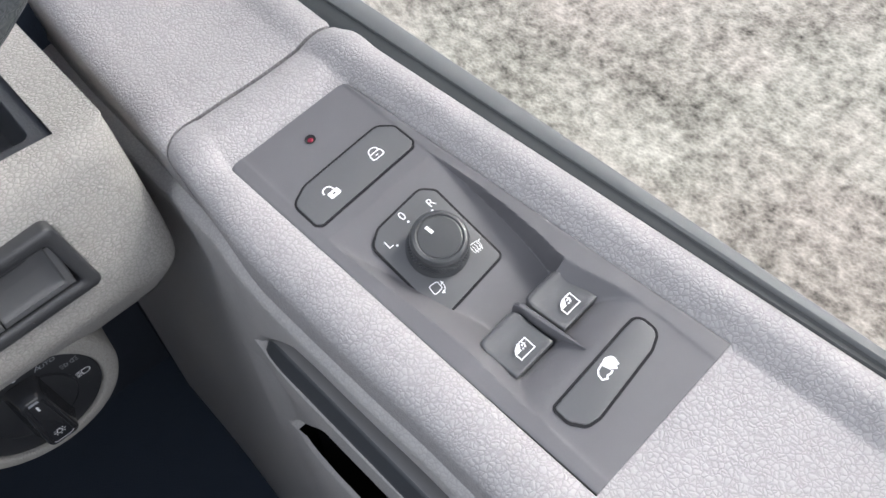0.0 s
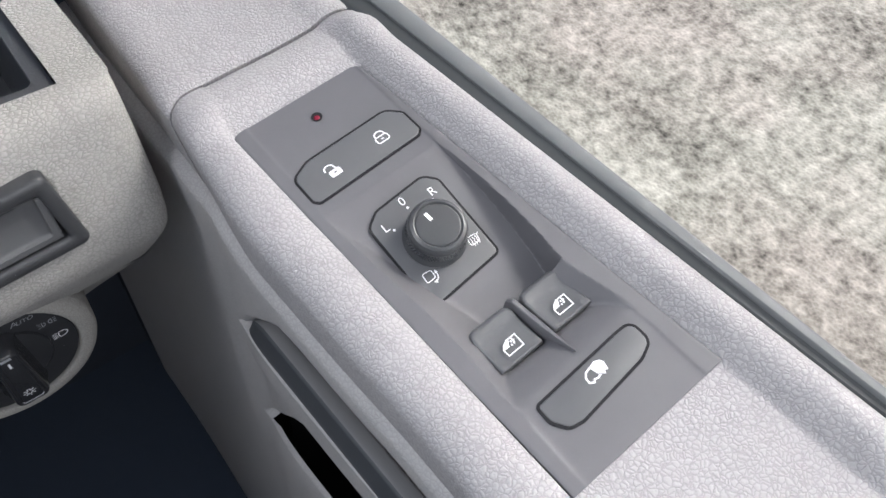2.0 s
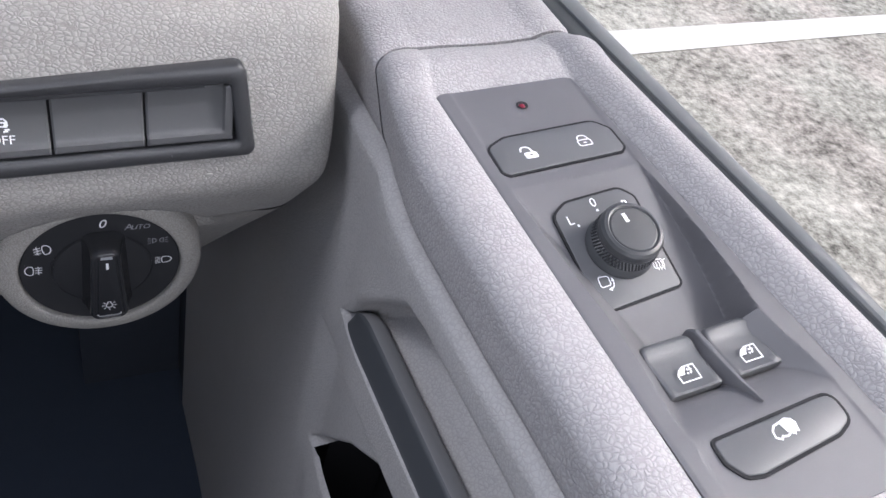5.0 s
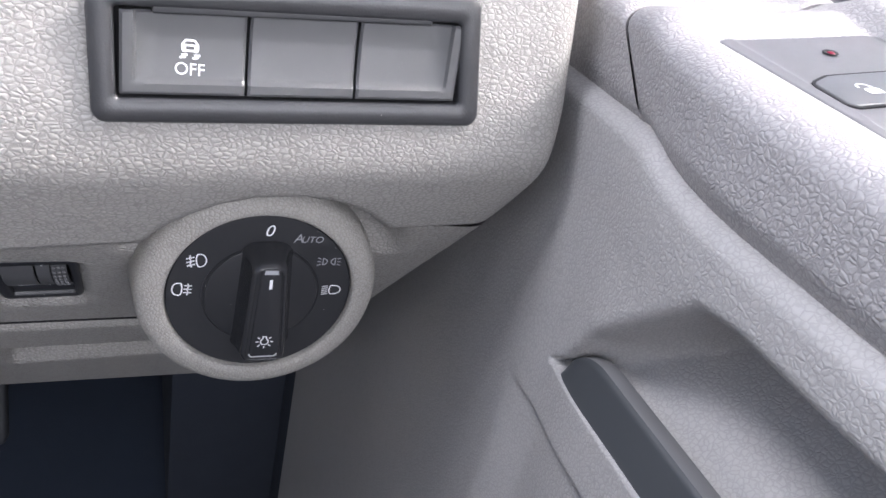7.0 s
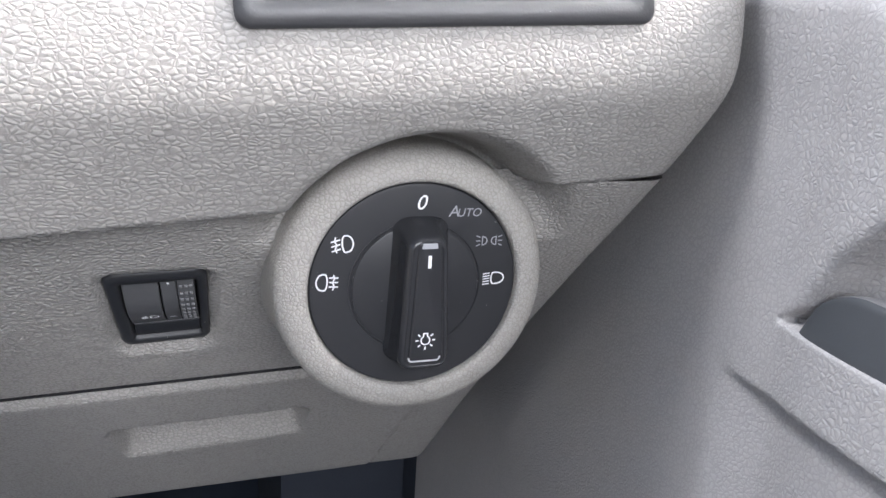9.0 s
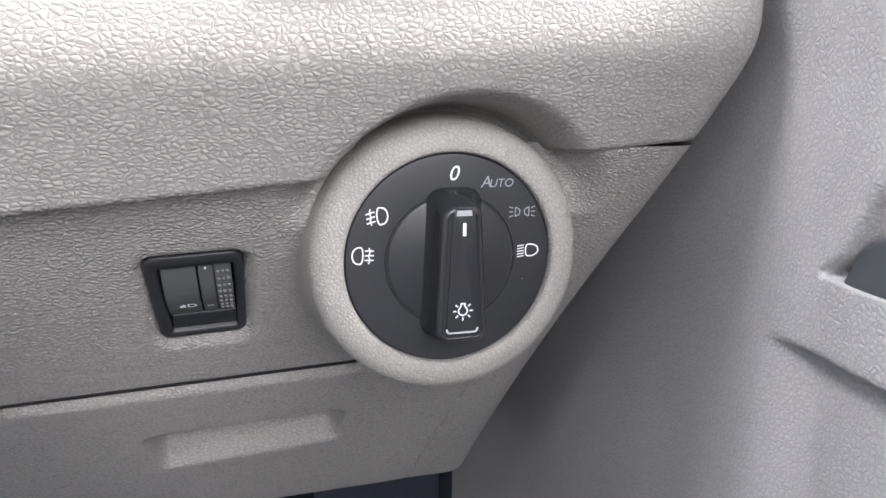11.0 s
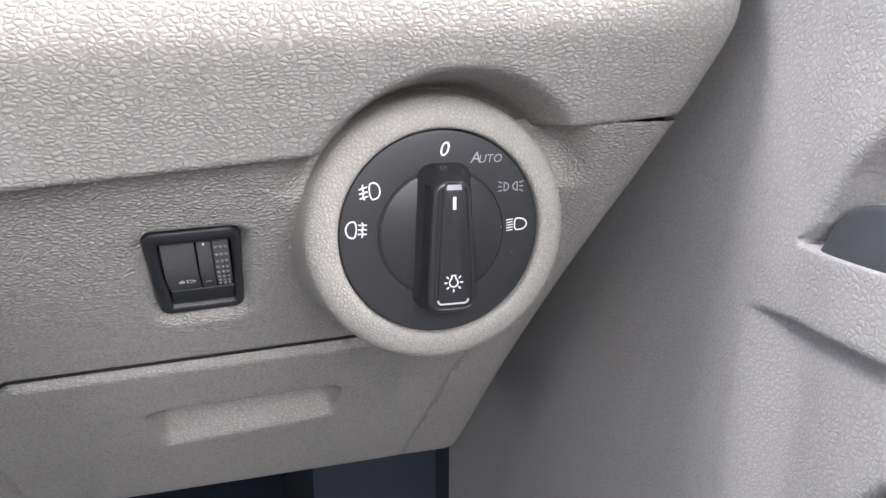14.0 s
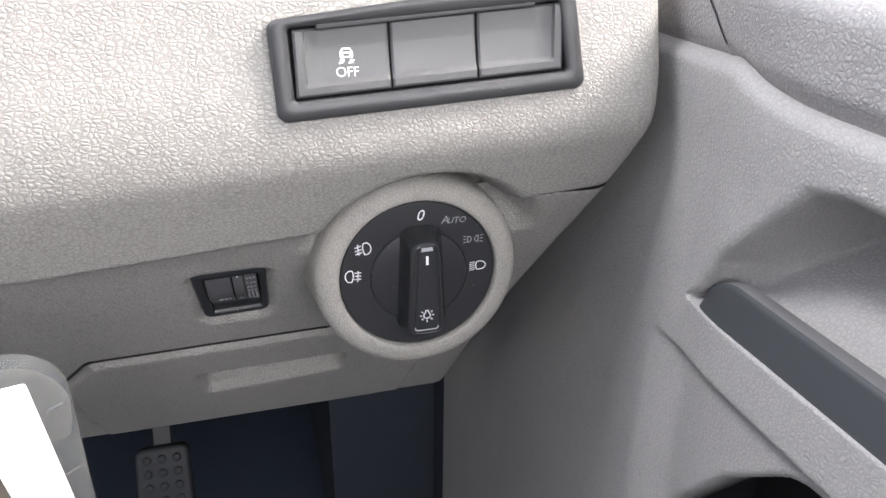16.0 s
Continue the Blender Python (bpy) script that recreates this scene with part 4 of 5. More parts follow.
for zr in kz:
    row, mark = [], []
    xe = dash_end(zr)
    for x in steps(-1.48, -0.20, 0.05) + [-0.1984 + (xe - 0.016 + 0.1984) * i / 140 for i in range(141)] + [xe - 0.016 + 0.016 * math.sin(math.pi / 2 * i / 8) for i in range(1, 9)]:
        z = zr + 0.0577 * (max(-0.2, min(x, 0.06)) + 0.08) * ease((zr - 0.745) / 0.04) * ease((0.925 - zr) / 0.04)
        z -= 0.03 * max(0.0, -0.03 - max(x, -0.2)) * (1 - ease((zr - 0.745) / 0.05))
        dd = drawer_depth(x, z)
        low = 0.0
        low -= (0.0004 if x < 0.012 else 0.0030) * (1 - ease((abs(dd + 0.0009) - 0.0006) / 0.0006)) + (0.0022 * (1 - dd / 0.0042) ** 2 if 0 < dd < 0.0042 else 0.0)
        low += 0.0024 * ease(dd / 0.003)
        rd = recess_depth(x, z)
        if rd > -0.003:
            depth_here = 0.019 * ease((0.8150 - z + 0.06 * (x + 0.046)) / 0.006) * (1 - ease((0.8095 - z + 0.06 * (x + 0.046)) / 0.024))
            low -= (depth_here + 0.002) * ease((rd + 0.0010) / 0.0050)
        ad = adj_depth(x, z)
        low -= 0.0040 * ease((ad + 0.0036) / 0.0036) + 0.007 * ease((ad - 0.0004) / 0.0022)
        p = Vector((x, knee_y(z) + end_round(x, xe, 0.011), z)) + KN * low
        over = z - crease_line(x) + 0.001
        dn = math.hypot(x - (DIAL.x + 0.002), z - (DIAL.z + 0.003))
        if over > 0:
            p.y += 0.0035 * ease(over / 0.003)
        if dn < 0.054 and z > 0.89:
            p.y += (max(p.y, 0.2705) - p.y) * ease((0.054 - dn) / 0.010)
        dr = math.hypot(x - DIAL.x, z - DIAL.z)
        if dr < 0.0395:
            p.y = max(p.y, 0.2755)
        row.append(tuple(p))
        mark.append((dd, ad))
    row += [(row[-1][0] + 0.0005, row[-1][1] + 0.03, row[-1][2]), (row[-1][0] + 0.0005, row[-1][1] + 0.16, row[-1][2])]
    mark += [mark[-1]] * 2
    krow.append(row)
    kin.append(mark)
krow.insert(0, [(x, y + 0.012, z - 0.002) for x, y, z in krow[0]])
krow.insert(0, [(x, y + 0.25, z + 0.02) for x, y, z in krow[0]])
kin = [kin[0], kin[0]] + kin
part("knee_panel", sheet(krow, lambda i, j: kin[i][j][0] < 0 and not (kin[i][j][1] > 0.003 and kin[i + 1][j + 1][1] > 0.003)), M_KNEE, dash, "darker grey grained knee panel", angle=1.2)
# near-black ribbon laid on the panel as the drawer joint's shade
run = [(0.0115 - 0.006 * i, 0.8440 - 0.000577 * 0.1 * (2.5 + 6 * i)) for i in range(29)] + rounded([(0.014, 0.8440), (-0.168, 0.8335), (-0.190, 0.8080), (-0.185, 0.737)], [0.001, 0.006, 0.010, 0.001], 6)[7:20]
rows = []
for i, p in enumerate(run):
    a, b = Vector(run[max(0, i - 1)]), Vector(run[min(len(run) - 1, i + 1)])
    n = Vector((-(b - a).y, (b - a).x)).normalized() * -1
    rows.append([tuple(Vector((q.x, knee_y(q.y), q.y)) + KN * h) for q, h in ((Vector(p) + n * w, h) for w, h in ((0.0016, -0.0015), (0.0014, 0.0002), (0.0003, 0.0002), (0.0, -0.0015)))])
part("drawer_joint_shade", sheet(rows), M_GAP, dash, "near-black ribbon painting the shaded joint round the drawer", angle=1.2)
part("drawer_front", sheet(krow, lambda i, j: kin[i][j][0] >= 0), M_KNEE, dash, "grey drawer front with a finger recess", angle=1.2)


# ---------- rotary light switch ----------
DF = frame_of(DIAL, (1, 0, 0), (0, 0, 1))
light = thing("light_switch", DIAL, "black rotary headlight switch in a light grey ring", "light switch")
bm = bmesh.new()
turned(bm, [(0.0323, -0.004), (0.0323, 0.0008), (0.0327, 0.0017), (0.0336, 0.0022), (0.0352, 0.0021), (0.0384, 0.0013), (0.0408, -0.0003), (0.0421, -0.0030), (0.0426, -0.008), (0.0436, -0.018), (0.0458, -0.032), (0.0500, -0.055), (0.053, -0.09)], DF, 96)
part("ring", bm, M_RING, light, "light grey grained raised ring", angle=1.2)
bm = bmesh.new()
turned(bm, [(0.0322, -0.003), (0.0320, -0.0002), (0.0316, 0.0002), (0.0309, 0.0003), (0.0204, 0.0003), (0.0202, -0.0001), (0.0199, -0.0001), (0.0197, 0.0003), (0.0001, 0.0003)], DF, 96)
face = part("dial_face", bm, M_BLACK, light, "satin black round dial face", angle=0.4)
T = DF @ Matrix.Translation((-0.0007, 0, 0.0003))


def beam(bm, m, w=0.42, flip=1):
    """A lamp outline, curved on one side."""
    strokes(bm, [[(a * flip, b) for a, b in arc(0, 0, 2.2, 1.9, -100, 100, 14)] + [(-0.38 * flip, -1.87)]], w, m)


bm = bmesh.new()
letters(bm, "0", 6.2, (1.2, 25.9), T, 0.25)
part("zero_mark", bm, M_WHITE, face, "white printed zero")
bm = bmesh.new()
letters(bm, "A", 4.9, (11.4, 23.1), T, 0.2)
letters(bm, "UTO", 3.6, (16.2, 22.7), T, 0.2)
part("auto_mark", bm, M_DIM, face, "grey printed word")
bm = bmesh.new()
I = T @ Matrix.Translation((0.0233, 0.0138, 0))
for sgn in (-1, 1):
    lamp_line = [(-0.75, -1.3), (-0.75, 1.3)] + [(-0.75 + 1.5 * math.cos(radians(a)), 1.3 * math.sin(radians(a))) for a in range(70, -71, -20)] + [(-0.75, -1.3)]
    strokes(bm, [[(sgn * (1.45 - a), b) for a, b in lamp_line]], 0.36, I)
    strokes(bm, [[(sgn * 2.9, h), (sgn * 4.2, h * 1.45)] for h in (-1.1, 0, 1.1)], 0.34, I)
part("side_light_symbol", bm, M_DIM, face, "grey printed side light symbol")
bm = bmesh.new()
I = T @ Matrix.Translation((0.0262, 0.0016, 0))
lamp_line = [(-0.6, -1.85)] + arc(0.2, 0, 2.6, 1.85, -80, 80, 12) + [(-0.6, 1.85)] + arc(-0.6, 0, 0.75, 1.85, 90, 270, 8)
strokes(bm, [lamp_line], 0.45, I)
strokes(bm, [[(-1.9, h), (-4.1, h - 0.3)] for h in (-1.7, -0.85, 0, 0.85, 1.7)], 0.34, I)
part("low_beam_symbol", bm, M_WHITE, face, "white printed low beam symbol")


def fog_symbol(at, turn, flip, name, label):
    bm = bmesh.new()
    I = T @ Matrix.Translation(at) @ Matrix.Rotation(turn, 4, "Z")
    o = [(0.4, -2.5)] + arc(0.9, 0, 1.9, 2.5, -75, 75, 12) + [(0.4, 2.5)] + arc(0.4, 0, 0.8, 2.5, 90, 270, 8)
    slant = 0.5 if flip > 0 else 0.0
    rays = [[(-0.9, h), (-3.6, h - slant)] for h in (1.5, 0.1, -1.3)] + [[(-2.1, 2.4), (-2.5, 1.2), (-2.0, 0.0), (-2.5, -1.2), (-2.1, -2.4)]]
    strokes(bm, [[(a * flip, b) for a, b in line] for line in [o] + rays], 0.45, I)
    part(name, bm, M_WHITE, face, label)


fog_symbol((-0.0213, 0.0141, 0), 0.10, 1, "front_fog_symbol", "white printed front fog light symbol")
fog_symbol((-0.0263, 0.0026, 0), -0.05, -1, "rear_fog_symbol", "white printed rear fog light symbol")

# the turning handle
handle = part("knob_base", turned(bmesh.new(), [(0.0194, 0.0002), (0.0193, 0.0007), (0.0188, 0.0009), (0.0001, 0.0009)], DF, 72)[0], M_BLACK, light, "black round knob base", angle=0.5)


def grip_ring(h, grow):
    top = [(-0.0058, 0.0216 - 0.34 * h), (0.0062, 0.0216 - 0.34 * h)]
    low = [(0.0087, -0.0232), (-0.0077, -0.0232)]
    wide = max(0.0, grow - 0.0006)
    return [(a + 0.0005 + wide * max(-1.0, min(1.0, a / 0.005)), b) for a, b in grown(rounded([low[1], low[0], top[1], top[0]], [0.004, 0.004, 0.0042, 0.0042], 5), min(grow, 0.0006))]


bm = bmesh.new()
levels = [(0.0006, 0.0024), (0.0020, 0.0015), (0.0045, 0.0007), (0.0070, 0.0001), (0.0090, -0.0002), (0.0100, -0.0008), (0.0104, -0.0014), (0.0103, -0.0018), (0.0100, -0.0020)]
vsl = [[bm.verts.new(DF @ Vector((a, b, h))) for a, b in grip_ring(h, g)] for h, g in levels]
k = len(vsl[0])
for a, b in zip(vsl, vsl[1:]):
    for i in range(k):
        bm.faces.new((a[i], a[(i + 1) % k], b[(i + 1) % k], b[i]))
bm.faces.new(vsl[-1])
grip = part("grip_bar", bm, M_KNOB, handle, "glossy black grip bar", angle=0.9)
bm = bmesh.new()
inlay = [(a + 0.0008, b) for a, b in rounded([(-0.0049, -0.0206), (0.0059, -0.0206), (0.0036, 0.0172), (-0.0030, 0.0172)], 0.0013, 4)]
slab(bm, inlay, 0.0095, 0.01075, DF, 0.0007)
part("grip_inlay", bm, M_KNOB, handle, "smooth black tapered inlay", angle=0.9)
T = DF @ Matrix.Translation((0, 0, 0.01075))
bm = bmesh.new()
strokes(bm, [[(1.0, 13.2), (1.0, 9.4)]], 1.0, T)
part("pointer_mark", bm, M_WHITE, handle, "white pointer mark")
bm = bmesh.new()
I = T @ Matrix.Translation((0.0009, -0.0130, 0))
strokes(bm, [arc(0, 0, 1.35, 1.35, 115, 425, 20), [(-0.6, 1.2), (-0.6, 2.2), (0.6, 2.2), (0.6, 1.2)]] + [[(2.0 * math.cos(radians(a)), 2.0 * math.sin(radians(a))), (3.0 * math.cos(radians(a)), 3.0 * math.sin(radians(a)))] for a in (0, 40, 140, 180, 222, 270, 318)], 0.42, I)
part("bulb_symbol", bm, M_WHITE, handle, "white printed bulb symbol")
# pale line painted where the glossy edge would catch light
bm = bmesh.new()
strokes(bm, [[(-4.0, -18.4), (-3.8, -19.2), (-3.1, -19.7), (4.7, -19.7), (5.4, -19.2), (5.6, -18.4)]], 0.55, T @ Matrix.Translation((0, 0, -0.0001)))
part("edge_highlight", bm, M_HIGHLIGHT, handle, "highlight painted along the lower edge")
# grey patch painted for the sky's reflection on the upper bevel
bm = bmesh.new()
patch(bm, [(-1.5, 15.2), (3.3, 15.2), (3.0, 16.8), (-1.2, 16.8)], T @ Matrix.Translation((0, 0, -0.0001)))
part("sky_glint", bm, M_DIM, handle, "pale patch painting the sky's glint on the upper end")


# ---------- button strip ----------
BF = frame_of((0, 0.2342, 0.97), (1, 0, 0.0), (0, 0.13, 1.0))
strip = thing("button_strip", (-0.022, 0.236, 0.985), "dark framed strip of three dashboard buttons", "button strip")


def bz(pts):
    return [(a, b - 0.97) for a, b in pts]


outer = rounded(bz([(-0.0740, 0.9692), (0.0312, 0.9757), (0.0256, 1.0122), (-0.0752, 1.0005)]), 0.0035, 5)
inner = rounded(bz([(-0.0684, 0.9757), (0.0242, 0.9815), (0.0206, 1.0046), (-0.0690, 0.9982)]), 0.0012, 5)
bm = bmesh.new()
ring_plate(bm, outer, inner, -0.006, 0.0016, BF, 0.0009)
part("strip_frame", bm, M_BEZEL, strip, "dark plastic frame", angle=0.9)
bm = bmesh.new()
slab(bm, inner, -0.0062, -0.0050, BF)
part("strip_backing", bm, M_GAP, strip)
bm = bmesh.new()
slab(bm, rounded(bz([(-0.0605, 0.9973), (0.0125, 1.0030), (0.0120, 1.0052), (-0.0600, 0.9998)]), 0.0006, 2), -0.004, 0.0009, BF, 0.0005)
part("latch_rail", bm, M_BEZEL, strip, "raised dark rail above the buttons", angle=0.9)


def strip_button(x0, x1, first, last, label):
    """A dished button whose floor hollows towards a low rim."""
    def low(x):
        return 0.97 + (0.0062 + (x + 0.0684) * 0.0626) + 0.0006 - 0.97

    def high(x):
        base = 0.0279 + (x + 0.0690) * 0.0714
        return base - 0.0006

    def floor_at(x, y):
        dl = (x - x0) if first else 1
        dr = (x1 - x) if last else 1
        rim = min(dl - 0.0032, dr - 0.0032, y - low(x) - 0.0032)
        fall = ease(min(dl, dr) / 0.009) if min(dl, dr) < 1 else 1
        dish = 0.0004 * ease(rim / 0.0006) + (0.0021 * math.sqrt(max(0.0, min(1.0, (y - low(x) - 0.0032) / 0.011))) * fall if rim > 0 else 0.0)
        edge = min(x - x0, x1 - x, y - low(x), high(x) - y)
        return 0.0008 - dish - 0.0005 * max(0, 1 - edge / 0.0006) ** 2

    rows = []
    n, k = 40, 30
    for i in range(n + 1):
        x = x0 + (x1 - x0) * i / n
        row = [(x, low(x), -0.005)]
        for j in range(k + 1):
            y = low(x) + (high(x) - low(x)) * j / k
            row.append((x, y, floor_at(x, y)))
        row.append((x, high(x), -0.005))
        rows.append(row)
    rows.insert(0, [(x, y, -0.005) for x, y, h in rows[0]])
    rows.append([(x, y, -0.005) for x, y, h in rows[-1]])
    return part("button", sheet([[BF @ Vector(p) for p in r] for r in rows]), M_STRIP, strip, label, angle=0.45), floor_at


b, traction_floor = strip_button(-0.0676, -0.0372, True, False, "dark grey button with traction symbol")
strip_button(-0.0364, -0.0079, False, False, "dark grey blank button")
strip_button(-0.0071, 0.0222, False, True, "dark grey blank button")
T = BF @ Matrix.Translation((-0.0510, 0.0165, 0.0))


def settled(bm):
    """Lays print on the dished floor of the button."""
    bmesh.ops.subdivide_edges(bm, edges=[e for e in bm.edges if e.calc_length() > 0.0012], cuts=2)
    back = BF.inverted()
    for v in bm.verts:
        p = back @ v.co
        v.co = BF @ Vector((p.x, p.y, traction_floor(p.x, p.y) + 0.00014))
    return bm



bm = bmesh.new()
letters(bm, "OFF", 4.3, (0, -2.3), T)
part("off_lettering", settled(bm), M_WHITE, b, "white printed word")
bm = bmesh.new()
I = T @ Matrix.Translation((0, 0.0033, 0.0001))
o = rounded([(-1.9, -0.9), (1.9, -0.9), (1.9, 0.6), (1.1, 1.7), (-1.1, 1.7), (-1.9, 0.6)], 0.4, 2)
strokes(bm, [o + [o[0]], [(-1.9, 0.45), (1.9, 0.45)]], 0.55, I)
patch(bm, [(-1.9, -1.3), (-1.0, -1.3), (-1.0, 0.4), (-1.9, 0.4)], I)
patch(bm, [(1.0, -1.3), (1.9, -1.3), (1.9, 0.4), (1.0, 0.4)], I)
strokes(bm, [[(c + 0.9, -1.9), (c - 0.2, -2.0), (c + 0.1, -2.5), (c - 1.0, -2.7)] for c in (-1.5, 1.6)], 0.6, I)
part("traction_symbol", settled(bm), M_WHITE, b, "white printed skidding car symbol")


# ---------- headlight range adjuster ----------
AF = frame_of((-0.0967, knee_y(0.8808), 0.8808), (1, 0, 0.045), (0, -0.78, 1.0))
AF = AF @ Matrix.Translation((0, 0, -0.0012))
adj = thing("range_adjuster", (-0.0967, knee_y(0.8808), 0.8808), "small black headlight range adjuster set in the knee panel", "adjuster")
hw, hh = 0.0150, 0.0183
lo_v = -0.0256
outer = rounded([(-hw + 0.0004, lo_v), (hw - 0.0014, lo_v), (hw, hh), (-hw, hh)], 0.0036, 5)
inner = rounded([(-hw + 0.0044, lo_v + 0.0036), (hw - 0.0040, lo_v + 0.0036), (hw - 0.0034, hh - 0.0056), (-hw + 0.0042, hh - 0.0056)], 0.0010, 5)
bm = bmesh.new()
ring_plate(bm, outer, inner, -0.012, -0.0008, AF, 0.0008)
part("adjuster_frame", bm, M_BLACK, adj, "black rounded frame", angle=0.9)
bm = bmesh.new()
slab(bm, inner, -0.0080, -0.0062, AF)
part("adjuster_backing", bm, M_GAP, adj)


LOW, HIGH = -0.0134, 0.0124


def drum_height(v):
    return -0.0024 + 0.0028 * math.sin(math.pi * max(0.0, min(1.0, (v - LOW) / (HIGH - LOW))))


def curved_face(x0, x1, name, mat, label):
    rows = []
    for x in (x0, x0 + 0.0003, (x0 + x1) / 2, x1 - 0.0003, x1):
        e = 0.0004 if x in (x0, x1) else 0.0
        rows.append([AF @ Vector((x, v, drum_height(v) - e)) for v in [LOW + (HIGH - LOW) * i / 14 for i in range(15)]])
    return part(name, sheet(rows), mat, adj, label)


def on_drum(bm, lift=0.00014):
    back = AF.inverted()
    for v in bm.verts:
        p = back @ v.co
        v.co = AF @ Vector((p.x, p.y, drum_height(p.y) + lift))
    return bm


curved_face(-0.0102, 0.0003, "symbol_plate", M_STRIP, "curved black plate with lamp symbol")
curved_face(0.0008, 0.0054, "wheel_rim", M_STRIP, "black thumbwheel edge")
curved_face(0.0056, 0.0108, "thumbwheel", M_STRIP, "black studded thumbwheel")
bm = bmesh.new()
for i in range(8):
    for j in range(3):
        v = LOW + 0.0030 + 0.0028 * i
        c = AF @ Matrix.Translation((0.0067 + 0.0015 * j, v, drum_height(v)))
        slab(bm, [(-0.0005, -0.0005), (0.0005, -0.0005), (0.0005, 0.0005), (-0.0005, 0.0005)], 0, 0.0006, c, 0.0002, 1)
tagged(part("wheel_studs", bm, plastic("stud_grey", (0.16, 0.16, 0.165), 0.4), adj, "small raised studs"), kind="stuff")
T = AF @ Matrix.Translation((-0.0042, -0.0062, 0))
bm = bmesh.new()
strokes(bm, [arc(0.6, 0, 2.3, 1.1, -95, 95, 12) + [(0.5, -1.1)]], 0.5, T)
patch(bm, [(-2.2, -1.1), (-0.4, -1.1), (-0.4, 0.6), (-1.0, 1.4), (-1.5, 0.7), (-2.2, 0.5)], T)
part("lamp_symbol", on_drum(bm), M_WHITE, adj, "white printed lamp symbol")
bm = bmesh.new()
strokes(bm, [[(-1.0, 0), (1.0, 0)]], 0.6, AF @ Matrix.Translation((0.0031, -0.0076, 0)))
strokes(bm, [[(-0.3, 0), (0.3, 0)]], 0.7, AF @ Matrix.Translation((0.0031, 0.0108, 0)))
part("scale_mark", on_drum(bm), M_WHITE, adj, "white scale lines")
bm = bmesh.new()
slab(bm, [(-0.0102, -0.0220), (0.0108, -0.0220), (0.0110, -0.0142), (-0.0098, -0.0142)], -0.008, -0.0024, AF, 0.0008)
part("lower_ledge", bm, M_BLACK, adj, "black ledge below the thumbwheel", angle=0.9)


# ---------- steering wheel, key tag, pedal ----------
wheel = thing("steering_wheel", (-0.06, 0.281, 1.239), "dark grey leather steering wheel rim with stitched seam", "steering wheel")
WF = frame_of((-0.060, 0.281, 1.239), (1, 0, 0), (0, 0.10, 0.995))
bm = bmesh.new()
rows = []
R, r = 0.1865, 0.0148
for i in range(121):
    a = 2 * math.pi * i / 120
    rows.append([WF @ Vector(((R + r * math.cos(b)) * math.cos(a), (R + r * math.cos(b)) * math.sin(a), r * 1.1 * math.sin(b))) for b in [2 * math.pi * k / 24 for k in range(25)]])
rim = part("rim", sheet(rows), M_LEATHER, wheel, angle=3)
bm = bmesh.new()
for i in range(150):
    a = radians(-60 + 0.6 * i)
    b = 2.2
    c = WF @ Matrix.Rotation(a, 4, "Z") @ Matrix.Translation((R + r * 1.0 * math.cos(b), 0, r * 1.12 * math.sin(b)))
    slab(bm, [(-0.0016, -0.0004), (0.0016, -0.0002), (0.0016, 0.0005), (-0.0016, 0.0003)], -0.001, 0.0005, c @ Matrix.Rotation(-0.6, 4, "Y"), 0.0002, 1)
tagged(part("stitching", bm, M_THREAD, rim, "pale grey thread stitches"), kind="stuff")
for a0 in (20, 160, 270):
    bm = bmesh.new()
    c = WF @ Matrix.Rotation(radians(a0), 4, "Z")
    slab(bm, rounded([(0.05, -0.018), (R - 0.008, -0.013), (R - 0.008, 0.013), (0.05, 0.018)], 0.004, 3), -0.012, 0.004, c, 0.003)
    part("spoke", bm, M_BEZEL, wheel)
bm = bmesh.new()
turned(bm, [(0.066, -0.02), (0.068, 0.01), (0.060, 0.028), (0.04, 0.036), (0.0005, 0.038)], WF, 48)
part("hub", bm, M_BEZEL, wheel)

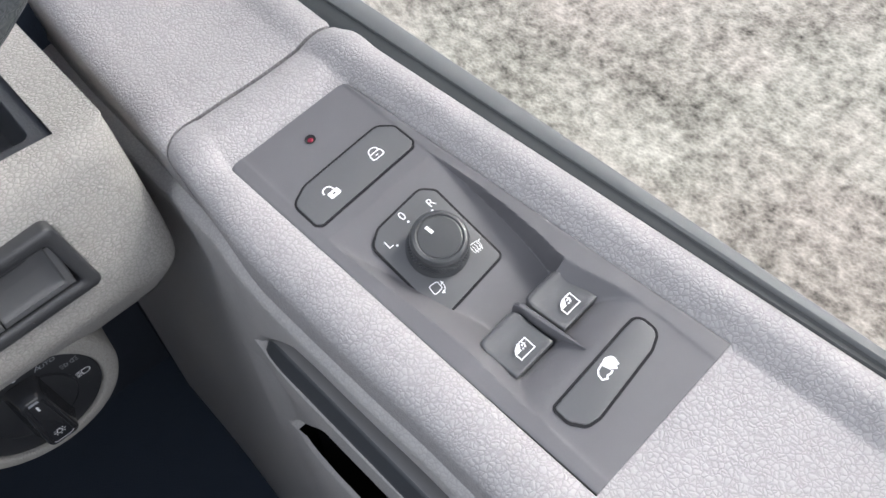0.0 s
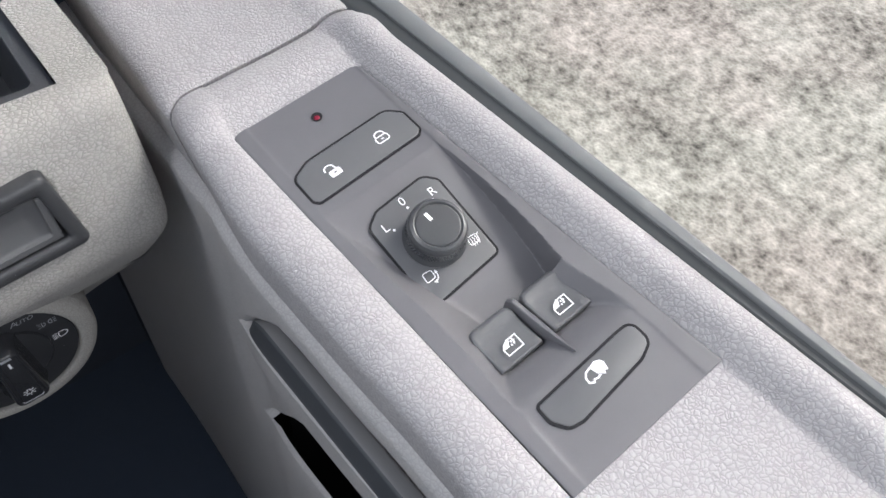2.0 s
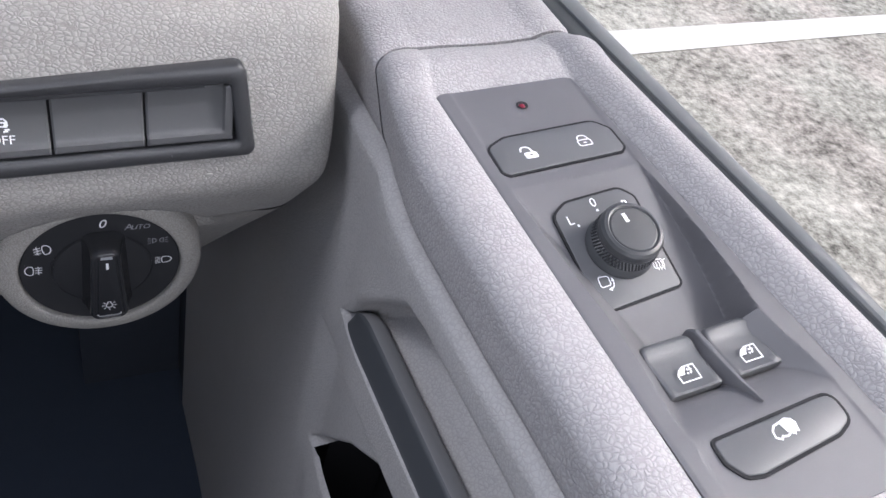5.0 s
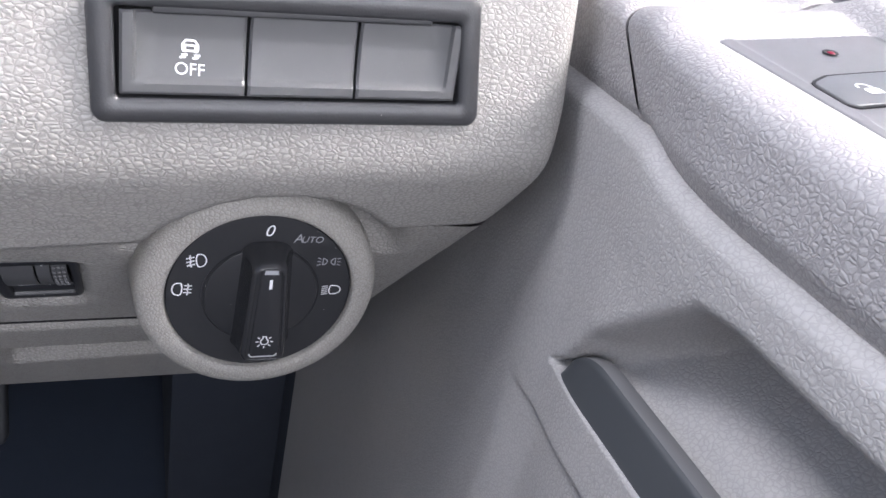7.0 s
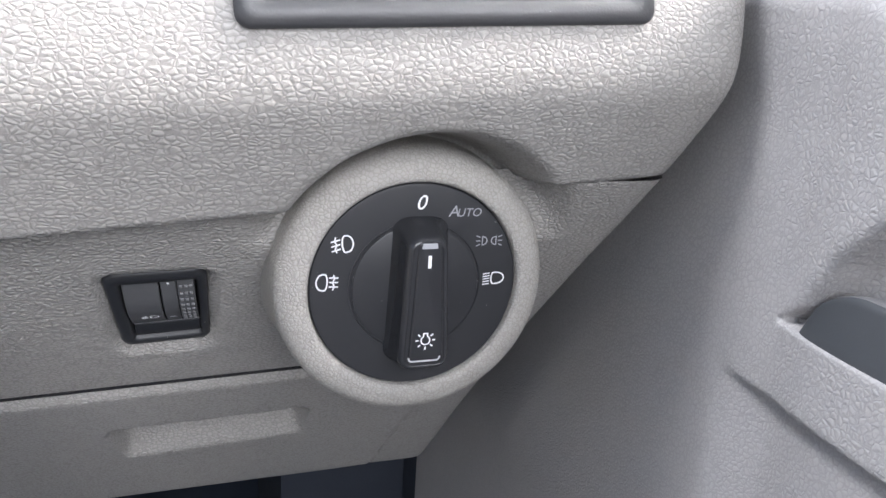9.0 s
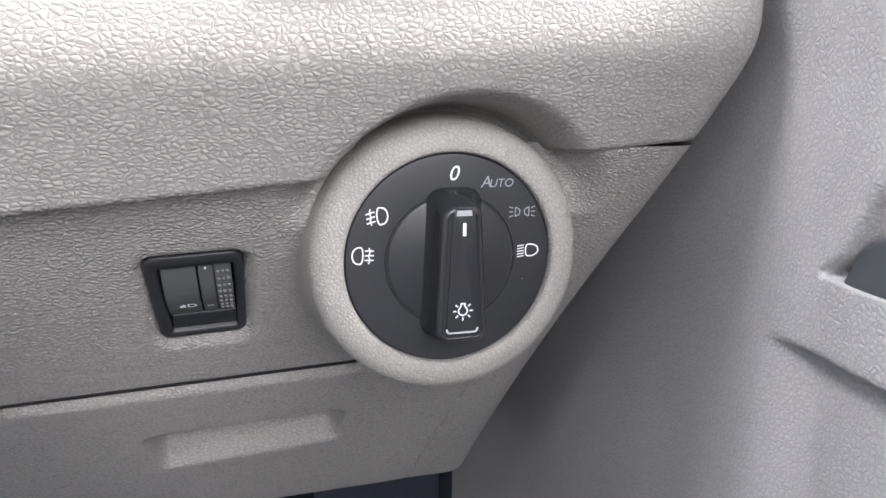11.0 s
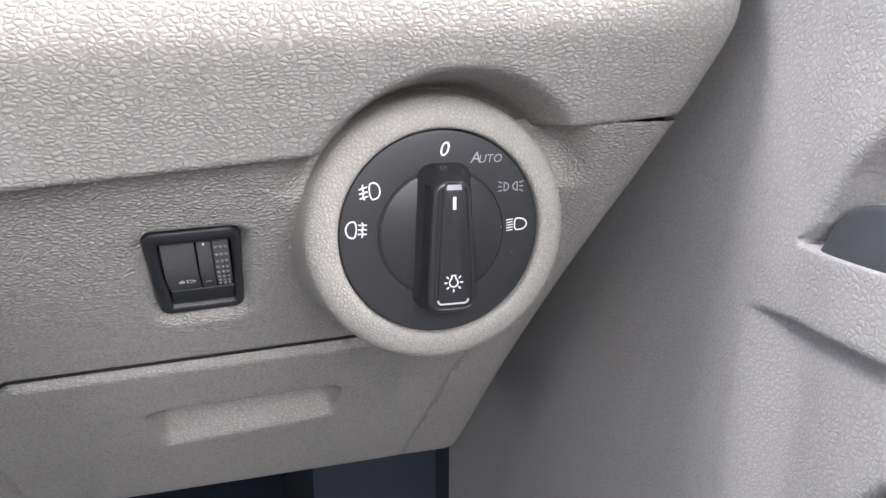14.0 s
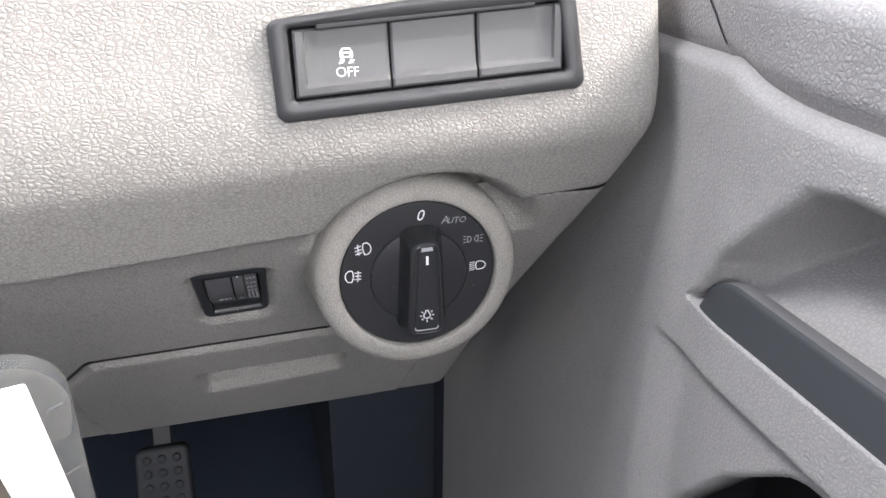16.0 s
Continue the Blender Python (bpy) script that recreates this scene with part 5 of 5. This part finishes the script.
tag = thing("key_tag", (-0.165, 0.20, 0.88), "clear plastic key pouch holding a white card", "key tag")
GF = frame_of((-0.161, 0.200, 0.889), (1, 0.25, 0.0), (-0.05, 0.0, 1.0))
bm = bmesh.new()
pouch = rounded([(-0.03, -0.075), (0.0185, -0.075), (0.0185, 0.0255), (-0.03, 0.0255)], [0.004, 0.004, 0.016, 0.011], 9)
slab(bm, pouch, -0.004, 0.004, GF, 0.0035, 5)
part("pouch", bm, M_CLEAR, tag, "clear rounded plastic sleeve", angle=1.3)
bm = bmesh.new()
slab(bm, rounded([(-0.028, -0.07), (0.0180, -0.07), (0.0082, 0.0195), (-0.028, 0.0195)], 0.001, 2), 0.0046, 0.0054, GF)
card = part("card", bm, M_PAPER, tag, "white card with a dark printed area")
bm = bmesh.new()
patch(bm, [(-27.5, 4.0), (-6.0, 2.5), (6.0, -69.5), (-27.5, -69.5)], GF @ Matrix.Translation((0, 0, 0.0054)))
part("printed_area", bm, plastic("print_brown", (0.07, 0.06, 0.05), 0.5, 0.0, 0.00001, 900.0, 0.5), card, "dark printed area")
for k in range(4):
    bm = bmesh.new()
    slab(bm, rounded([(0.0125, -0.0003), (0.0175, -0.0003), (0.0175, 0.0003), (0.0125, 0.0003)], 0.0002, 2), 0.0040, 0.0046, GF @ Matrix.Translation((0, 0.004 - 0.012 * k, 0)) @ Matrix.Rotation(0.35, 4, "Z"), 0.0002)
    part("rib", bm, M_CLEAR, tag)

pedal = thing("brake_pedal", (-0.20, 0.62, 0.50), "dark studded rubber brake pedal in the footwell", "pedal")
EF = frame_of((-0.197, 0.62, 0.515), (1, 0, 0), (0, 0.45, 0.9))
bm = bmesh.new()
slab(bm, rounded([(-0.026, -0.032), (0.026, -0.032), (0.025, 0.032), (-0.025, 0.032)], 0.008, 5), -0.008, 0.006, EF, 0.004)
M_PEDAL = plastic("pedal_rubber", (0.045, 0.047, 0.052), 0.6)
part("pad", bm, M_PEDAL, pedal)
for i in range(4):
    for j in range(3):
        bm = bmesh.new()
        turned(bm, [(0.0045, 0.005), (0.0040, 0.0078), (0.0030, 0.0086), (0.0001, 0.0088)], EF @ Matrix.Translation((-0.014 + 0.014 * j, -0.020 + 0.0135 * i, 0)), 12)
        part("stud", bm, M_PEDAL, pedal)
bm = bmesh.new()
box(bm, (-0.008, 0.0, -0.02), (0.008, 0.35, -0.008), EF)
part("arm", bm, M_BLACK, pedal)
